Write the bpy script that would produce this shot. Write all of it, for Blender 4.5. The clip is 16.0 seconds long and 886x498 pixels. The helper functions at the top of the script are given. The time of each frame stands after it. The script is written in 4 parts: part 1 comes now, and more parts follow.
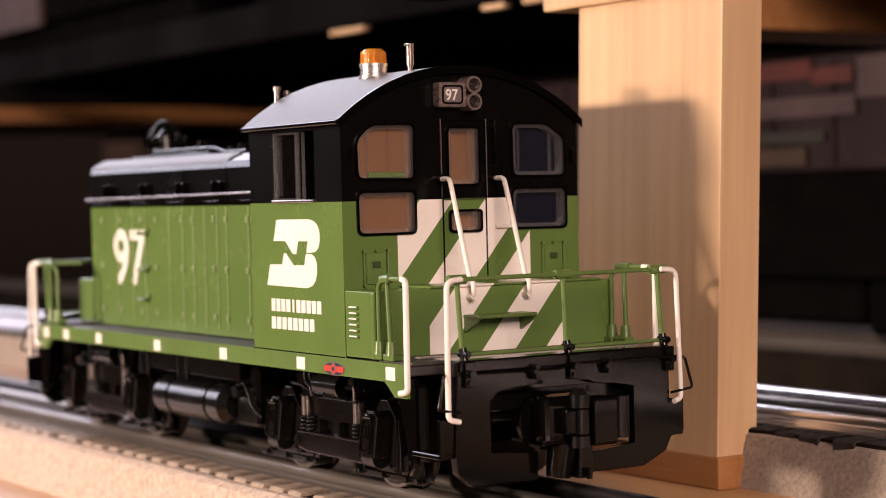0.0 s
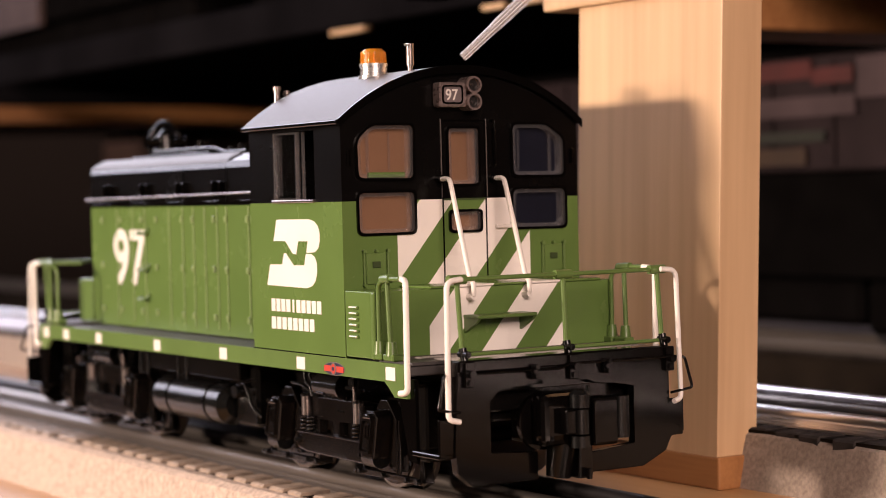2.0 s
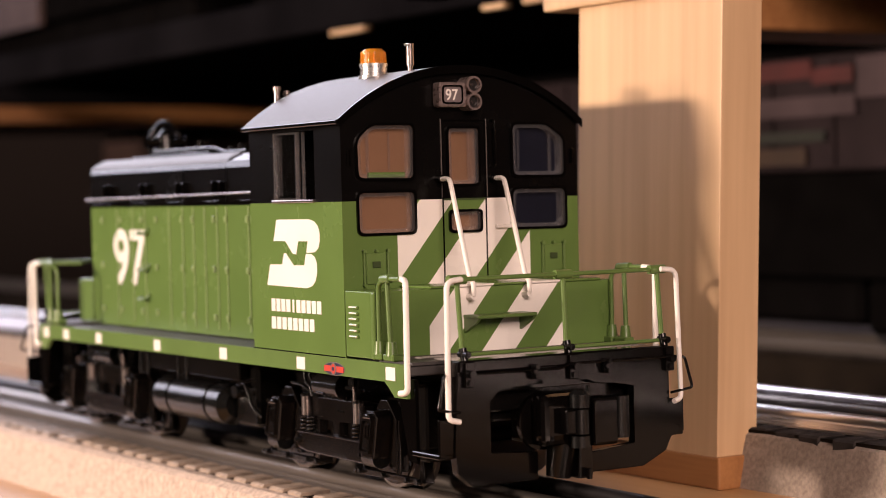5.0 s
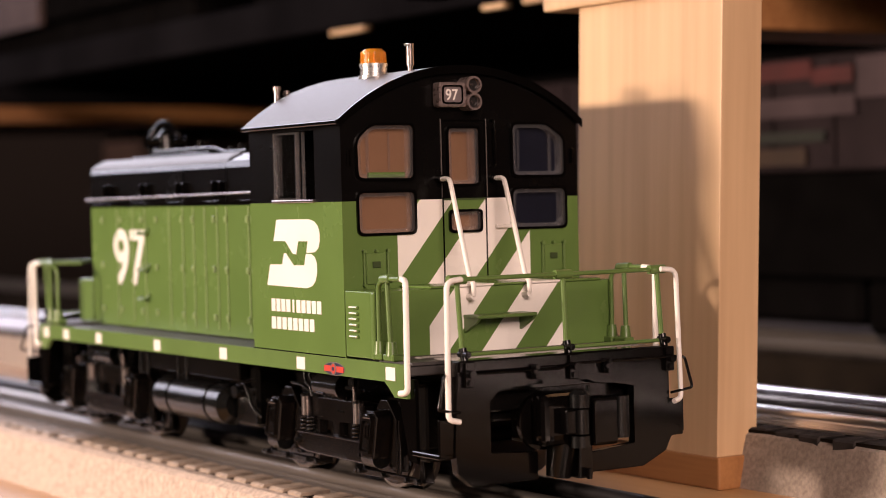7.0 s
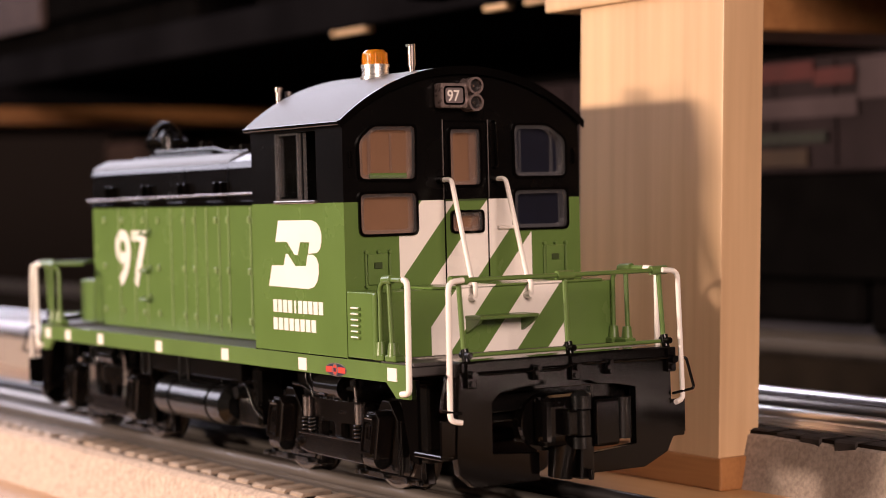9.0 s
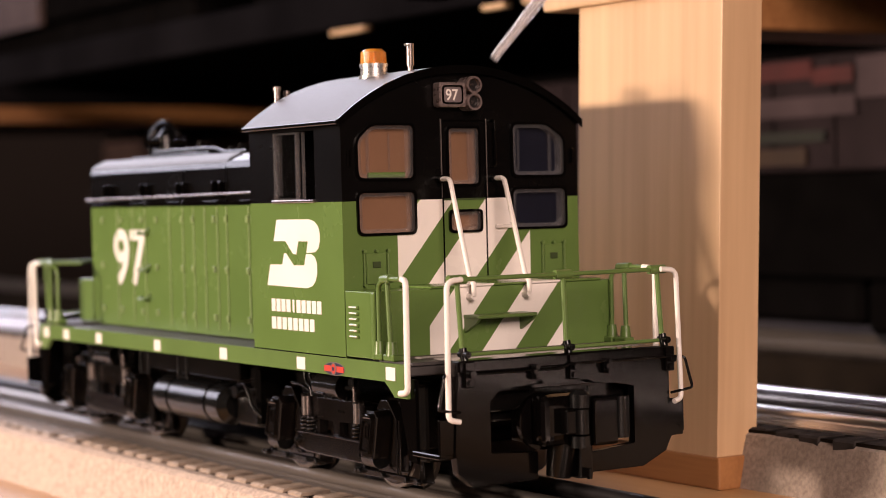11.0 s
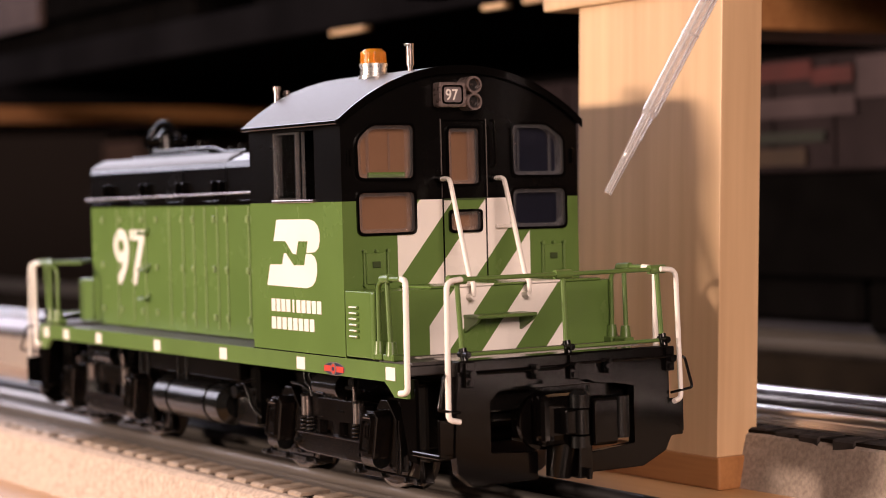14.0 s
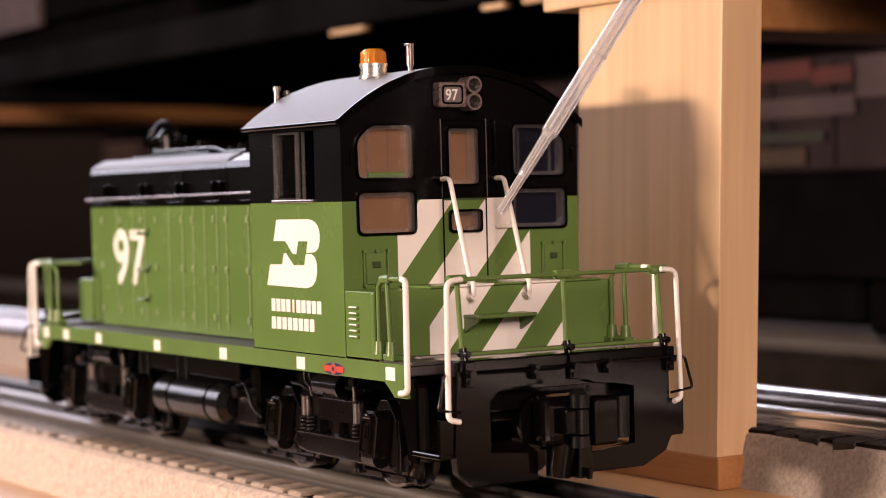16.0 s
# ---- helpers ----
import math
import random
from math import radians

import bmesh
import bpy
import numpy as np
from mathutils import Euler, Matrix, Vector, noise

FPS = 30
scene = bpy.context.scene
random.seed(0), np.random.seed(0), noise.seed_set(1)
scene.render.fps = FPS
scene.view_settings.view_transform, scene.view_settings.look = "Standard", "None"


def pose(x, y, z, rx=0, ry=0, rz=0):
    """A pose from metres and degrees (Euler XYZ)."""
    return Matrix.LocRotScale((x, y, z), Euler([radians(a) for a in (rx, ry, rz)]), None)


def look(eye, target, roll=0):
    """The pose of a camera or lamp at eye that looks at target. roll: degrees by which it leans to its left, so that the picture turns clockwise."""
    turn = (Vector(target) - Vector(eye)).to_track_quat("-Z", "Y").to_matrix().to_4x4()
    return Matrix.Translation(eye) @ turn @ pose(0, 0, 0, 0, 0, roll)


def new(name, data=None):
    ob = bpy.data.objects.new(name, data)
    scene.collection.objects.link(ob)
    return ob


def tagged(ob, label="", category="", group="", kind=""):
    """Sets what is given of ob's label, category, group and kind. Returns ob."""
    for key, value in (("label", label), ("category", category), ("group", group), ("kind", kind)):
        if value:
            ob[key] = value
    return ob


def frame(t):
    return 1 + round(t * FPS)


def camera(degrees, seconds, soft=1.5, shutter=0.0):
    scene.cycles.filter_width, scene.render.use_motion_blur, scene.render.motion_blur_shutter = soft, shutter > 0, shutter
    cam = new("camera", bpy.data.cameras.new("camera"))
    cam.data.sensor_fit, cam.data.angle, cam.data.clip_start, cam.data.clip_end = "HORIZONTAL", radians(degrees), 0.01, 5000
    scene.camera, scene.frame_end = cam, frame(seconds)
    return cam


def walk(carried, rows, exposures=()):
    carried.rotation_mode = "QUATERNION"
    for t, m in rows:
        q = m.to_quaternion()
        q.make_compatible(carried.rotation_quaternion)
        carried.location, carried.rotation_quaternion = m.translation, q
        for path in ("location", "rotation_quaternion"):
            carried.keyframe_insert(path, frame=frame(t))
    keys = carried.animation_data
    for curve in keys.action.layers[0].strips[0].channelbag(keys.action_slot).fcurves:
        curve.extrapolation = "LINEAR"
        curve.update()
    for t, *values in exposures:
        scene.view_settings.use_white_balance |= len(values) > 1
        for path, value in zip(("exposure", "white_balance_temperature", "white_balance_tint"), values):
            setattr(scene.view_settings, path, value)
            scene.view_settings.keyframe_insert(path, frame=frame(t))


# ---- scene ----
MM = 0.001
# ---- camera ----
cam = camera(25.25, 16.0, soft=0.8, shutter=0.5)
EYE = Vector((0.37593, -0.24682, 0.0653))
AHEAD = Vector((-0.84177, 0.53913, -0.02748))
RIGHT = Vector((0.53974, 0.84148, -0.02434))
UP = Vector((-0.01, 0.03532, 0.99933))


def nudge(left, up):
    """The camera's pose, turned by so many thousandths of a radian."""
    return look(EYE, EYE + AHEAD - RIGHT * left * MM + UP * up * MM, -1.395)


walk(cam, [(0.0, nudge(0, 0)), (7.1, nudge(0, 0)), (7.5, nudge(0.86, 0.1)), (8.0, nudge(0.9, 0.42)),
           (8.5, nudge(1.8, 0.42)), (9.0, nudge(0.86, 0.42)), (10.2, nudge(0.4, 0.2)), (11.3, nudge(0, 0)), (16.0, nudge(0, 0))])
cam.data.dof.use_dof = True
cam.data.dof.focus_distance = 0.430
cam.data.dof.aperture_fstop = 18.5

# ---- light ----
world = bpy.data.worlds.new("room_air")
world.use_nodes = True
world.node_tree.nodes["Background"].inputs[0].default_value = (0.5, 0.45, 0.42, 1)
world.node_tree.nodes["Background"].inputs[1].default_value = 0.02
scene.world = world


def area(name, eye, target, sx, sy, watts, colour):
    data = bpy.data.lights.new(name, "AREA")
    data.shape, data.size, data.size_y, data.energy, data.color = "RECTANGLE", sx, sy, watts, colour
    ob = new(name, data)
    ob.matrix_world = look(eye, target)
    return ob


area("work_lamp", (-0.28, -1.15, 0.265), (0.0, 0.0, 0.05), 0.20, 0.05, 22.5, (1.0, 0.765, 0.62))
area("room_lamp", (1.5, -0.42, 0.60), (0.0, 0.0, 0.05), 0.7, 0.5, 26.0, (1.0, 0.74, 0.64))
area("window_light", (-1.9, 0.08, 0.98), (0, 0.0, 0.1), 2.6, 1.15, 50.0, (0.9, 0.85, 1.0))
scene.view_settings.exposure = 0.0


# ---- materials ----
def nodes_of(name):
    m = bpy.data.materials.new(name)
    m.use_nodes = True
    return m, m.node_tree.nodes, m.node_tree.links, m.node_tree.nodes["Principled BSDF"]


def put(nt, kind, **sockets):
    n = nt.nodes.new(kind)
    for k, v in sockets.items():
        n.inputs[k.replace("_", " ")].default_value = v
    return n


def surface(name, base, rough=0.5, metal=0.0, vary=0.12, size=60.0, bump=0.05, fine=900.0, coat=0.0, stretch=(1, 1, 1), spec=0.5):
    """A painted, metal or mineral surface: stains at one scale, grain and relief at another."""
    m, ns, ln, p = nodes_of(name)
    nt = m.node_tree
    tc = ns.new("ShaderNodeTexCoord")
    mp = ns.new("ShaderNodeMapping")
    mp.inputs["Scale"].default_value = stretch
    ln.new(tc.outputs["Object"], mp.inputs["Vector"])
    big = put(nt, "ShaderNodeTexNoise", Scale=size, Detail=5.0)
    small = put(nt, "ShaderNodeTexNoise", Scale=fine, Detail=3.0)
    for n in (big, small):
        ln.new(mp.outputs["Vector"], n.inputs["Vector"])
    ramp = ns.new("ShaderNodeMapRange")
    ramp.inputs["From Min"].default_value, ramp.inputs["From Max"].default_value = 0.3, 0.7
    ramp.inputs["To Min"].default_value, ramp.inputs["To Max"].default_value = 1 - vary, 1 + vary
    ln.new(big.outputs["Fac"], ramp.inputs["Value"])
    mul = ns.new("ShaderNodeVectorMath")
    mul.operation = "SCALE"
    mul.inputs[0].default_value = base
    ln.new(ramp.outputs["Result"], mul.inputs["Scale"])
    ln.new(mul.outputs["Vector"], p.inputs["Base Color"])
    rr = ns.new("ShaderNodeMapRange")
    rr.inputs["To Min"].default_value, rr.inputs["To Max"].default_value = max(0.02, rough * 0.8), min(1, rough * 1.2)
    ln.new(small.outputs["Fac"], rr.inputs["Value"])
    ln.new(rr.outputs["Result"], p.inputs["Roughness"])
    p.inputs["Metallic"].default_value = metal
    p.inputs["Coat Weight"].default_value = coat
    p.inputs["Specular IOR Level"].default_value = spec
    if bump:
        b = put(nt, "ShaderNodeBump", Strength=bump, Distance=0.0005)
        ln.new(small.outputs["Fac"], b.inputs["Height"])
        ln.new(b.outputs["Normal"], p.inputs["Normal"])
    return m


def wood(name, light, dark, along="z", rough=0.5, scale=1.0):
    """Pine or plywood with grain along one axis."""
    m, ns, ln, p = nodes_of(name)
    nt = m.node_tree
    tc = ns.new("ShaderNodeTexCoord")
    mp = ns.new("ShaderNodeMapping")
    s = {"x": (4, 90, 90), "y": (90, 4, 90), "z": (90, 90, 4)}[along]
    mp.inputs["Scale"].default_value = [v * scale for v in s]
    ln.new(tc.outputs["Object"], mp.inputs["Vector"])
    a = put(nt, "ShaderNodeTexNoise", Scale=1.0, Detail=4.0, Distortion=0.6)
    b = put(nt, "ShaderNodeTexNoise", Scale=7.0, Detail=5.0)
    for n in (a, b):
        ln.new(mp.outputs["Vector"], n.inputs["Vector"])
    mix = put(nt, "ShaderNodeMath")
    mix.operation = "MULTIPLY_ADD"
    mix.inputs[1].default_value = 0.35
    ln.new(b.outputs["Fac"], mix.inputs[0])
    sc = put(nt, "ShaderNodeMath")
    sc.operation = "MULTIPLY"
    sc.inputs[1].default_value = 0.65
    ln.new(a.outputs["Fac"], sc.inputs[0])
    ln.new(sc.outputs[0], mix.inputs[2])
    ramp = ns.new("ShaderNodeValToRGB")
    ramp.color_ramp.elements[0].position, ramp.color_ramp.elements[0].color = 0.32, (*dark, 1)
    ramp.color_ramp.elements[1].position, ramp.color_ramp.elements[1].color = 0.62, (*light, 1)
    ln.new(mix.outputs[0], ramp.inputs["Fac"])
    ln.new(ramp.outputs["Color"], p.inputs["Base Color"])
    p.inputs["Roughness"].default_value = rough
    bp = put(nt, "ShaderNodeBump", Strength=0.15, Distance=0.0004)
    ln.new(b.outputs["Fac"], bp.inputs["Height"])
    ln.new(bp.outputs["Normal"], p.inputs["Normal"])
    return m


def livery(name, bands=(), half=0.018, split=0.0643):
    """Two-tone paint: black above the split, green below it, with slanting white bands across the middle."""
    m, ns, ln, p = nodes_of(name)
    nt = m.node_tree
    tc = ns.new("ShaderNodeTexCoord")
    sep = ns.new("ShaderNodeSeparateXYZ")
    ln.new(tc.outputs["Object"], sep.inputs[0])
    noise_node = put(nt, "ShaderNodeTexNoise", Scale=70.0, Detail=4.0)
    fine = put(nt, "ShaderNodeTexNoise", Scale=2500.0, Detail=2.0)
    ln.new(tc.outputs["Object"], noise_node.inputs["Vector"])
    ln.new(tc.outputs["Object"], fine.inputs["Vector"])

    def op(kind, a, b):
        n = ns.new("ShaderNodeMath")
        n.operation = kind
        for i, v in enumerate((a, b)):
            if isinstance(v, (int, float)):
                n.inputs[i].default_value = v
            else:
                ln.new(v, n.inputs[i])
        return n.outputs[0]

    y, z = sep.outputs["Y"], sep.outputs["Z"]
    upper = op("GREATER_THAN", z, split)
    u = op("SUBTRACT", z, op("MULTIPLY", y, 1.19))
    white = None
    for a, b in bands:
        w = op("MULTIPLY", op("GREATER_THAN", u, a * MM), op("LESS_THAN", u, b * MM))
        white = w if white is None else op("ADD", white, w)
    tone = ns.new("ShaderNodeMix")
    tone.data_type = "RGBA"
    tone.inputs["A"].default_value, tone.inputs["B"].default_value = (*GREEN, 1), (*BLACK, 1)
    ln.new(upper, tone.inputs["Factor"])
    colour = tone.outputs["Result"]
    if white is not None:
        white = op("MULTIPLY", white, op("LESS_THAN", op("ABSOLUTE", y, 0), half))
        white = op("MULTIPLY", white, op("SUBTRACT", 1.0, upper))
        t2 = ns.new("ShaderNodeMix")
        t2.data_type = "RGBA"
        ln.new(white, t2.inputs["Factor"])
        ln.new(colour, t2.inputs["A"])
        t2.inputs["B"].default_value = (*WHITE, 1)
        colour = t2.outputs["Result"]
    sc = ns.new("ShaderNodeVectorMath")
    sc.operation = "SCALE"
    ln.new(colour, sc.inputs[0])
    mr = ns.new("ShaderNodeMapRange")
    mr.inputs["To Min"].default_value, mr.inputs["To Max"].default_value = 0.88, 1.12
    ln.new(noise_node.outputs["Fac"], mr.inputs["Value"])
    ln.new(mr.outputs["Result"], sc.inputs["Scale"])
    ln.new(sc.outputs["Vector"], p.inputs["Base Color"])
    rr = ns.new("ShaderNodeMapRange")
    rr.inputs["To Min"].default_value, rr.inputs["To Max"].default_value = 0.2, 0.32
    ln.new(noise_node.outputs["Fac"], rr.inputs["Value"])
    ln.new(rr.outputs["Result"], p.inputs["Roughness"])
    p.inputs["Specular IOR Level"].default_value = 0.28
    b = put(nt, "ShaderNodeBump", Strength=0.04, Distance=0.0002)
    ln.new(fine.outputs["Fac"], b.inputs["Height"])
    ln.new(b.outputs["Normal"], p.inputs["Normal"])
    return m


def clear(name, amount, rough, gloss):
    """Clear plastic: mostly see-through, slightly milky, with a glossy skin."""
    m, ns, ln, p = nodes_of(name)
    tr = ns.new("ShaderNodeBsdfTransparent")
    tr.inputs[0].default_value = (0.97, 0.96, 0.96, 1)
    gl = ns.new("ShaderNodeBsdfGlossy")
    gl.inputs["Roughness"].default_value = rough
    p.inputs["Base Color"].default_value, p.inputs["Roughness"].default_value = (0.92, 0.90, 0.92, 1), 0.3
    a, b = ns.new("ShaderNodeMixShader"), ns.new("ShaderNodeMixShader")
    a.inputs[0].default_value, b.inputs[0].default_value = amount, gloss
    ln.new(tr.outputs[0], a.inputs[1])
    ln.new(p.outputs[0], a.inputs[2])
    ln.new(a.outputs[0], b.inputs[1])
    ln.new(gl.outputs[0], b.inputs[2])
    ln.new(b.outputs[0], ns["Material Output"].inputs["Surface"])
    return m


def pane_glass(name, ior, rough, milky=0.0):
    """Window glazing: clear, with the gloss of its own."""
    m, ns, ln, p = nodes_of(name)
    tr = ns.new("ShaderNodeBsdfTransparent")
    gl = ns.new("ShaderNodeBsdfGlossy")
    gl.inputs["Roughness"].default_value = rough
    fr = ns.new("ShaderNodeFresnel")
    fr.inputs[0].default_value = ior
    mx = ns.new("ShaderNodeMixShader")
    ln.new(fr.outputs[0], mx.inputs[0])
    ln.new(tr.outputs[0], mx.inputs[1])
    ln.new(gl.outputs[0], mx.inputs[2])
    cloud = ns.new("ShaderNodeMixShader")
    cloud.inputs[0].default_value = milky
    p.inputs["Base Color"].default_value, p.inputs["Roughness"].default_value = (0.88, 0.86, 0.86, 1), 0.3
    ln.new(mx.outputs[0], cloud.inputs[1])
    ln.new(p.outputs[0], cloud.inputs[2])
    ln.new(cloud.outputs[0], ns["Material Output"].inputs["Surface"])
    return m


GREEN, BLACK, WHITE = (0.106, 0.175, 0.046), (0.002, 0.0016, 0.0015), (0.82, 0.77, 0.72)
M_FACE = livery("striped_cab_paint", [(67.6, 78.4), (43.1, 57.3), (10, 35.2)])
M_BOX = livery("striped_box_paint", [(46.6, 58.2), (25, 35.8), (0, 14.9)])
M_BODY = livery("two_tone_paint")
M_GREEN = surface("green_paint", GREEN, 0.33, vary=0.1, size=80, bump=0.04, fine=2500)
M_BLACK = surface("gloss_black_paint", BLACK, 0.13, vary=0.2, size=90, spec=0.3, bump=0.006, fine=1500)
M_ROOF = surface("roof_black_paint", (0.05, 0.047, 0.05), 0.5, vary=0.06, size=50, bump=0.02, fine=3000, spec=1.0)
M_MATT = surface("matt_black_casting", (0.003, 0.0026, 0.0024), 0.22, spec=0.4, vary=0.3, size=120, bump=0.03, fine=1500)
M_SMOOTH = surface("tank_black_gloss", (0.004, 0.004, 0.004), 0.24, vary=0.1, bump=0.0)
M_WHITE = surface("white_paint", WHITE, 0.4, vary=0.05, bump=0.02)
M_DECK = surface("deck_grey", (0.055, 0.05, 0.05), 0.5, vary=0.2, bump=0.1)
M_SEAM = surface("panel_joint", (0.03, 0.05, 0.012), 0.5, bump=0)
M_CHROME = surface("silver_metal", (0.75, 0.73, 0.72), 0.28, metal=0.9, vary=0.08, bump=0.02)
M_DARKMETAL = surface("dark_chrome", (0.34, 0.29, 0.275), 0.24, metal=0.9, vary=0.1, bump=0.02)
M_LAMPMETAL = surface("brushed_lamp_metal", (0.22, 0.17, 0.16), 0.28, metal=0.4, vary=0.1, bump=0.02)
# Pale metal for the footplate ribs; also colours the door's edge highlight.
M_RIB = surface("pale_edge_metal", (0.17, 0.15, 0.14), 0.3, metal=0.3, bump=0.02)
M_LENS = surface("dark_lens", (0.02, 0.018, 0.018), 0.08, bump=0)
M_PLATE = surface("number_glass", (0.16, 0.13, 0.13), 0.3, bump=0)
M_RED = surface("red_emblem", (0.5, 0.05, 0.035), 0.4, bump=0)
M_NAVY = surface("navy_emblem", (0.02, 0.02, 0.05), 0.4, bump=0)
M_STEEL = surface("rail_steel", (0.95, 0.92, 0.93), 0.3, metal=1.0, vary=0.25, size=40, bump=0.06, fine=400, stretch=(0.2, 1, 1))
M_CENTRE = surface("centre_rail_steel", (0.20, 0.18, 0.165), 0.34, metal=0.9, vary=0.25, size=40, bump=0.05, fine=500, stretch=(0.2, 1, 1))
M_DULL = surface("dull_rail_steel", (0.13, 0.112, 0.10), 0.42, metal=0.5, vary=0.3, size=40, bump=0.08, fine=500, stretch=(0.2, 1, 1))
M_DARKRAIL = surface("dark_rail_metal", (0.03, 0.028, 0.03), 0.33, metal=0.6, vary=0.3, bump=0.05)
M_WHEEL = surface("wheel_tread", (0.20, 0.175, 0.16), 0.4, metal=0.8, vary=0.2, bump=0.05)
M_TIE = surface("brown_tie", (0.31, 0.235, 0.175), 0.6, vary=0.55, size=200, bump=0.3)
# Near-black colour standing for shade in the tie gaps; also darkens the back roadbed.
M_SHADEBED = surface("shade_dark_bed", (0.012, 0.0085, 0.006), 0.9, vary=0.3, bump=0.2, spec=0.05)
# Darker ties for the back tracks, setting off the second track's rails.
M_DARKTIE = surface("dark_grey_tie", (0.04, 0.034, 0.032), 0.9, vary=0.5, size=200, bump=0.3, spec=0.05)
# Darker copy of the fibre board: shade on the second roadbed put into colour.
M_SHADEFIBRE = surface("shaded_fibre_board", (0.30, 0.24, 0.20), 0.95, vary=0.25, size=900, bump=0.6, fine=1500)
# Lighter copy of the green: highlight on hood seams and hinges put into colour.
M_LITGREEN = surface("lit_green_edge", (0.22, 0.30, 0.12), 0.35, vary=0.1, bump=0.02)
M_FIBRE = surface("fibre_board", (0.50, 0.395, 0.325), 0.95, vary=0.3, size=700, bump=1.0, fine=900)
M_POST = wood("pine", (0.70, 0.475, 0.275), (0.49, 0.31, 0.17), "z", 0.45, 0.42)
M_BEAM = wood("pine_beam", (0.60, 0.39, 0.21), (0.44, 0.25, 0.12), "y", 0.55)
M_FOOT = wood("stained_and_dim_wood", (0.36, 0.165, 0.06), (0.24, 0.10, 0.035), "x", 0.35, 1.6)
M_BOARD = wood("board_wood", (0.52, 0.30, 0.13), (0.42, 0.22, 0.09), "x", 0.35, 0.5)
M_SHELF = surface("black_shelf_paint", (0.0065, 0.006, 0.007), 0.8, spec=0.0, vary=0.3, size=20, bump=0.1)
M_TAN = surface("tan_cab_lining", (0.20, 0.105, 0.058), 0.4, vary=0.15, size=60, bump=0.05)
M_DARKBLUE = surface("dark_cab_lining", (0.005, 0.006, 0.014), 0.35, vary=0.2, bump=0.05)
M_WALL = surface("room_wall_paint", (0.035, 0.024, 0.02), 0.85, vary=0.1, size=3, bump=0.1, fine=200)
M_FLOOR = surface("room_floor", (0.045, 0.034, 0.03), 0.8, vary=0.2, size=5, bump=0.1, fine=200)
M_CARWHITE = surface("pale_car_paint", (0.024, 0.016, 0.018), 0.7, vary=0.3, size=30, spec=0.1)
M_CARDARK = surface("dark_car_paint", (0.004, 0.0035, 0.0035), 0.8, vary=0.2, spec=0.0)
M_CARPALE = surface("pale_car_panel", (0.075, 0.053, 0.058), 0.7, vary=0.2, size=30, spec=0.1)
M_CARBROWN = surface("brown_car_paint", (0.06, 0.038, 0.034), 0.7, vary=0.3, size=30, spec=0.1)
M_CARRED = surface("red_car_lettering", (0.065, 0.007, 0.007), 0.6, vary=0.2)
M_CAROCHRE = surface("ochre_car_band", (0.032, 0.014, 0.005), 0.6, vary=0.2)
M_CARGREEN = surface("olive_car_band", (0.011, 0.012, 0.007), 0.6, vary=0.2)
M_PIPE = clear("clear_pipette_plastic", 0.17, 0.06, 0.15)
# Milky plastic for the rods that paint light streaks on the pipette.
M_STREAK = clear("milky_pipette_streak", 0.85, 0.08, 0.15)
M_MILK = clear("milky_pipette_bore", 0.16, 0.15, 0.1)
M_RING = clear("pipette_ring_plastic", 0.26, 0.12, 0.1)
M_GLASS = pane_glass("window_glazing", 1.45, 0.03)
M_RIM = clear("clear_window_frame", 0.04, 0.05, 0.10)
M_EDGE = clear("clear_sash_edge", 0.025, 0.06, 0.06)
M_CAST = surface("black_truck_casting", (0.005, 0.004, 0.0037), 0.15, vary=0.3, size=150, bump=0.008, fine=1500)
M_AMBER, _n, _l, _p = nodes_of("amber_lens")
_p.inputs["Base Color"].default_value = (0.95, 0.33, 0.02, 1)
_p.inputs["Roughness"].default_value = 0.12
_p.inputs["Transmission Weight"].default_value = 0.55
_p.inputs["Subsurface Weight"].default_value = 0.3
_p.inputs["Subsurface Radius"].default_value = (0.003, 0.0015, 0.0005)


# ---- mesh tools: millimetres in, metres out ----
def part(name, bm, material, parent=None, label=""):
    """Links a bmesh as one mesh object, under a thing or a part."""
    bm.transform(Matrix.Scale(MM, 4))
    bmesh.ops.recalc_face_normals(bm, faces=bm.faces)
    for f in bm.faces:
        if not f.smooth:
            for e in f.edges:
                e.smooth = False
    me = bpy.data.meshes.new(name)
    bm.to_mesh(me)
    bm.free()
    me.materials.append(material)
    ob = new(name, me)
    if parent is not None:
        ob.parent = parent
    if label:
        tagged(ob, label)
    return ob


def box(x0, x1, y0, y1, z0, z1, bev=0.0, bm=None, seg=1):
    bm = bm or bmesh.new()
    m = Matrix.LocRotScale(((x0 + x1) / 2, (y0 + y1) / 2, (z0 + z1) / 2), None, (abs(x1 - x0), abs(y1 - y0), abs(z1 - z0)))
    made = bmesh.ops.create_cube(bm, size=1.0, matrix=m)
    if bev:
        edges = {e for v in made["verts"] for e in v.link_edges}
        bmesh.ops.bevel(bm, geom=list(edges), offset=bev, segments=seg, affect="EDGES", profile=0.6)
    return bm


def rod(a, b, r, bm=None, n=12, r2=None):
    """A round bar from a to b."""
    bm = bm or bmesh.new()
    a, b = Vector(a), Vector(b)
    q = (b - a).to_track_quat("Z", "Y").to_matrix().to_4x4()
    made = bmesh.ops.create_cone(bm, cap_ends=True, segments=n, radius1=r, radius2=r if r2 is None else r2, depth=(b - a).length,
                                 matrix=Matrix.Translation((a + b) / 2) @ q)
    for f in {f for v in made["verts"] for f in v.link_faces}:
        if len(f.verts) == 4:
            f.smooth = True
    return bm


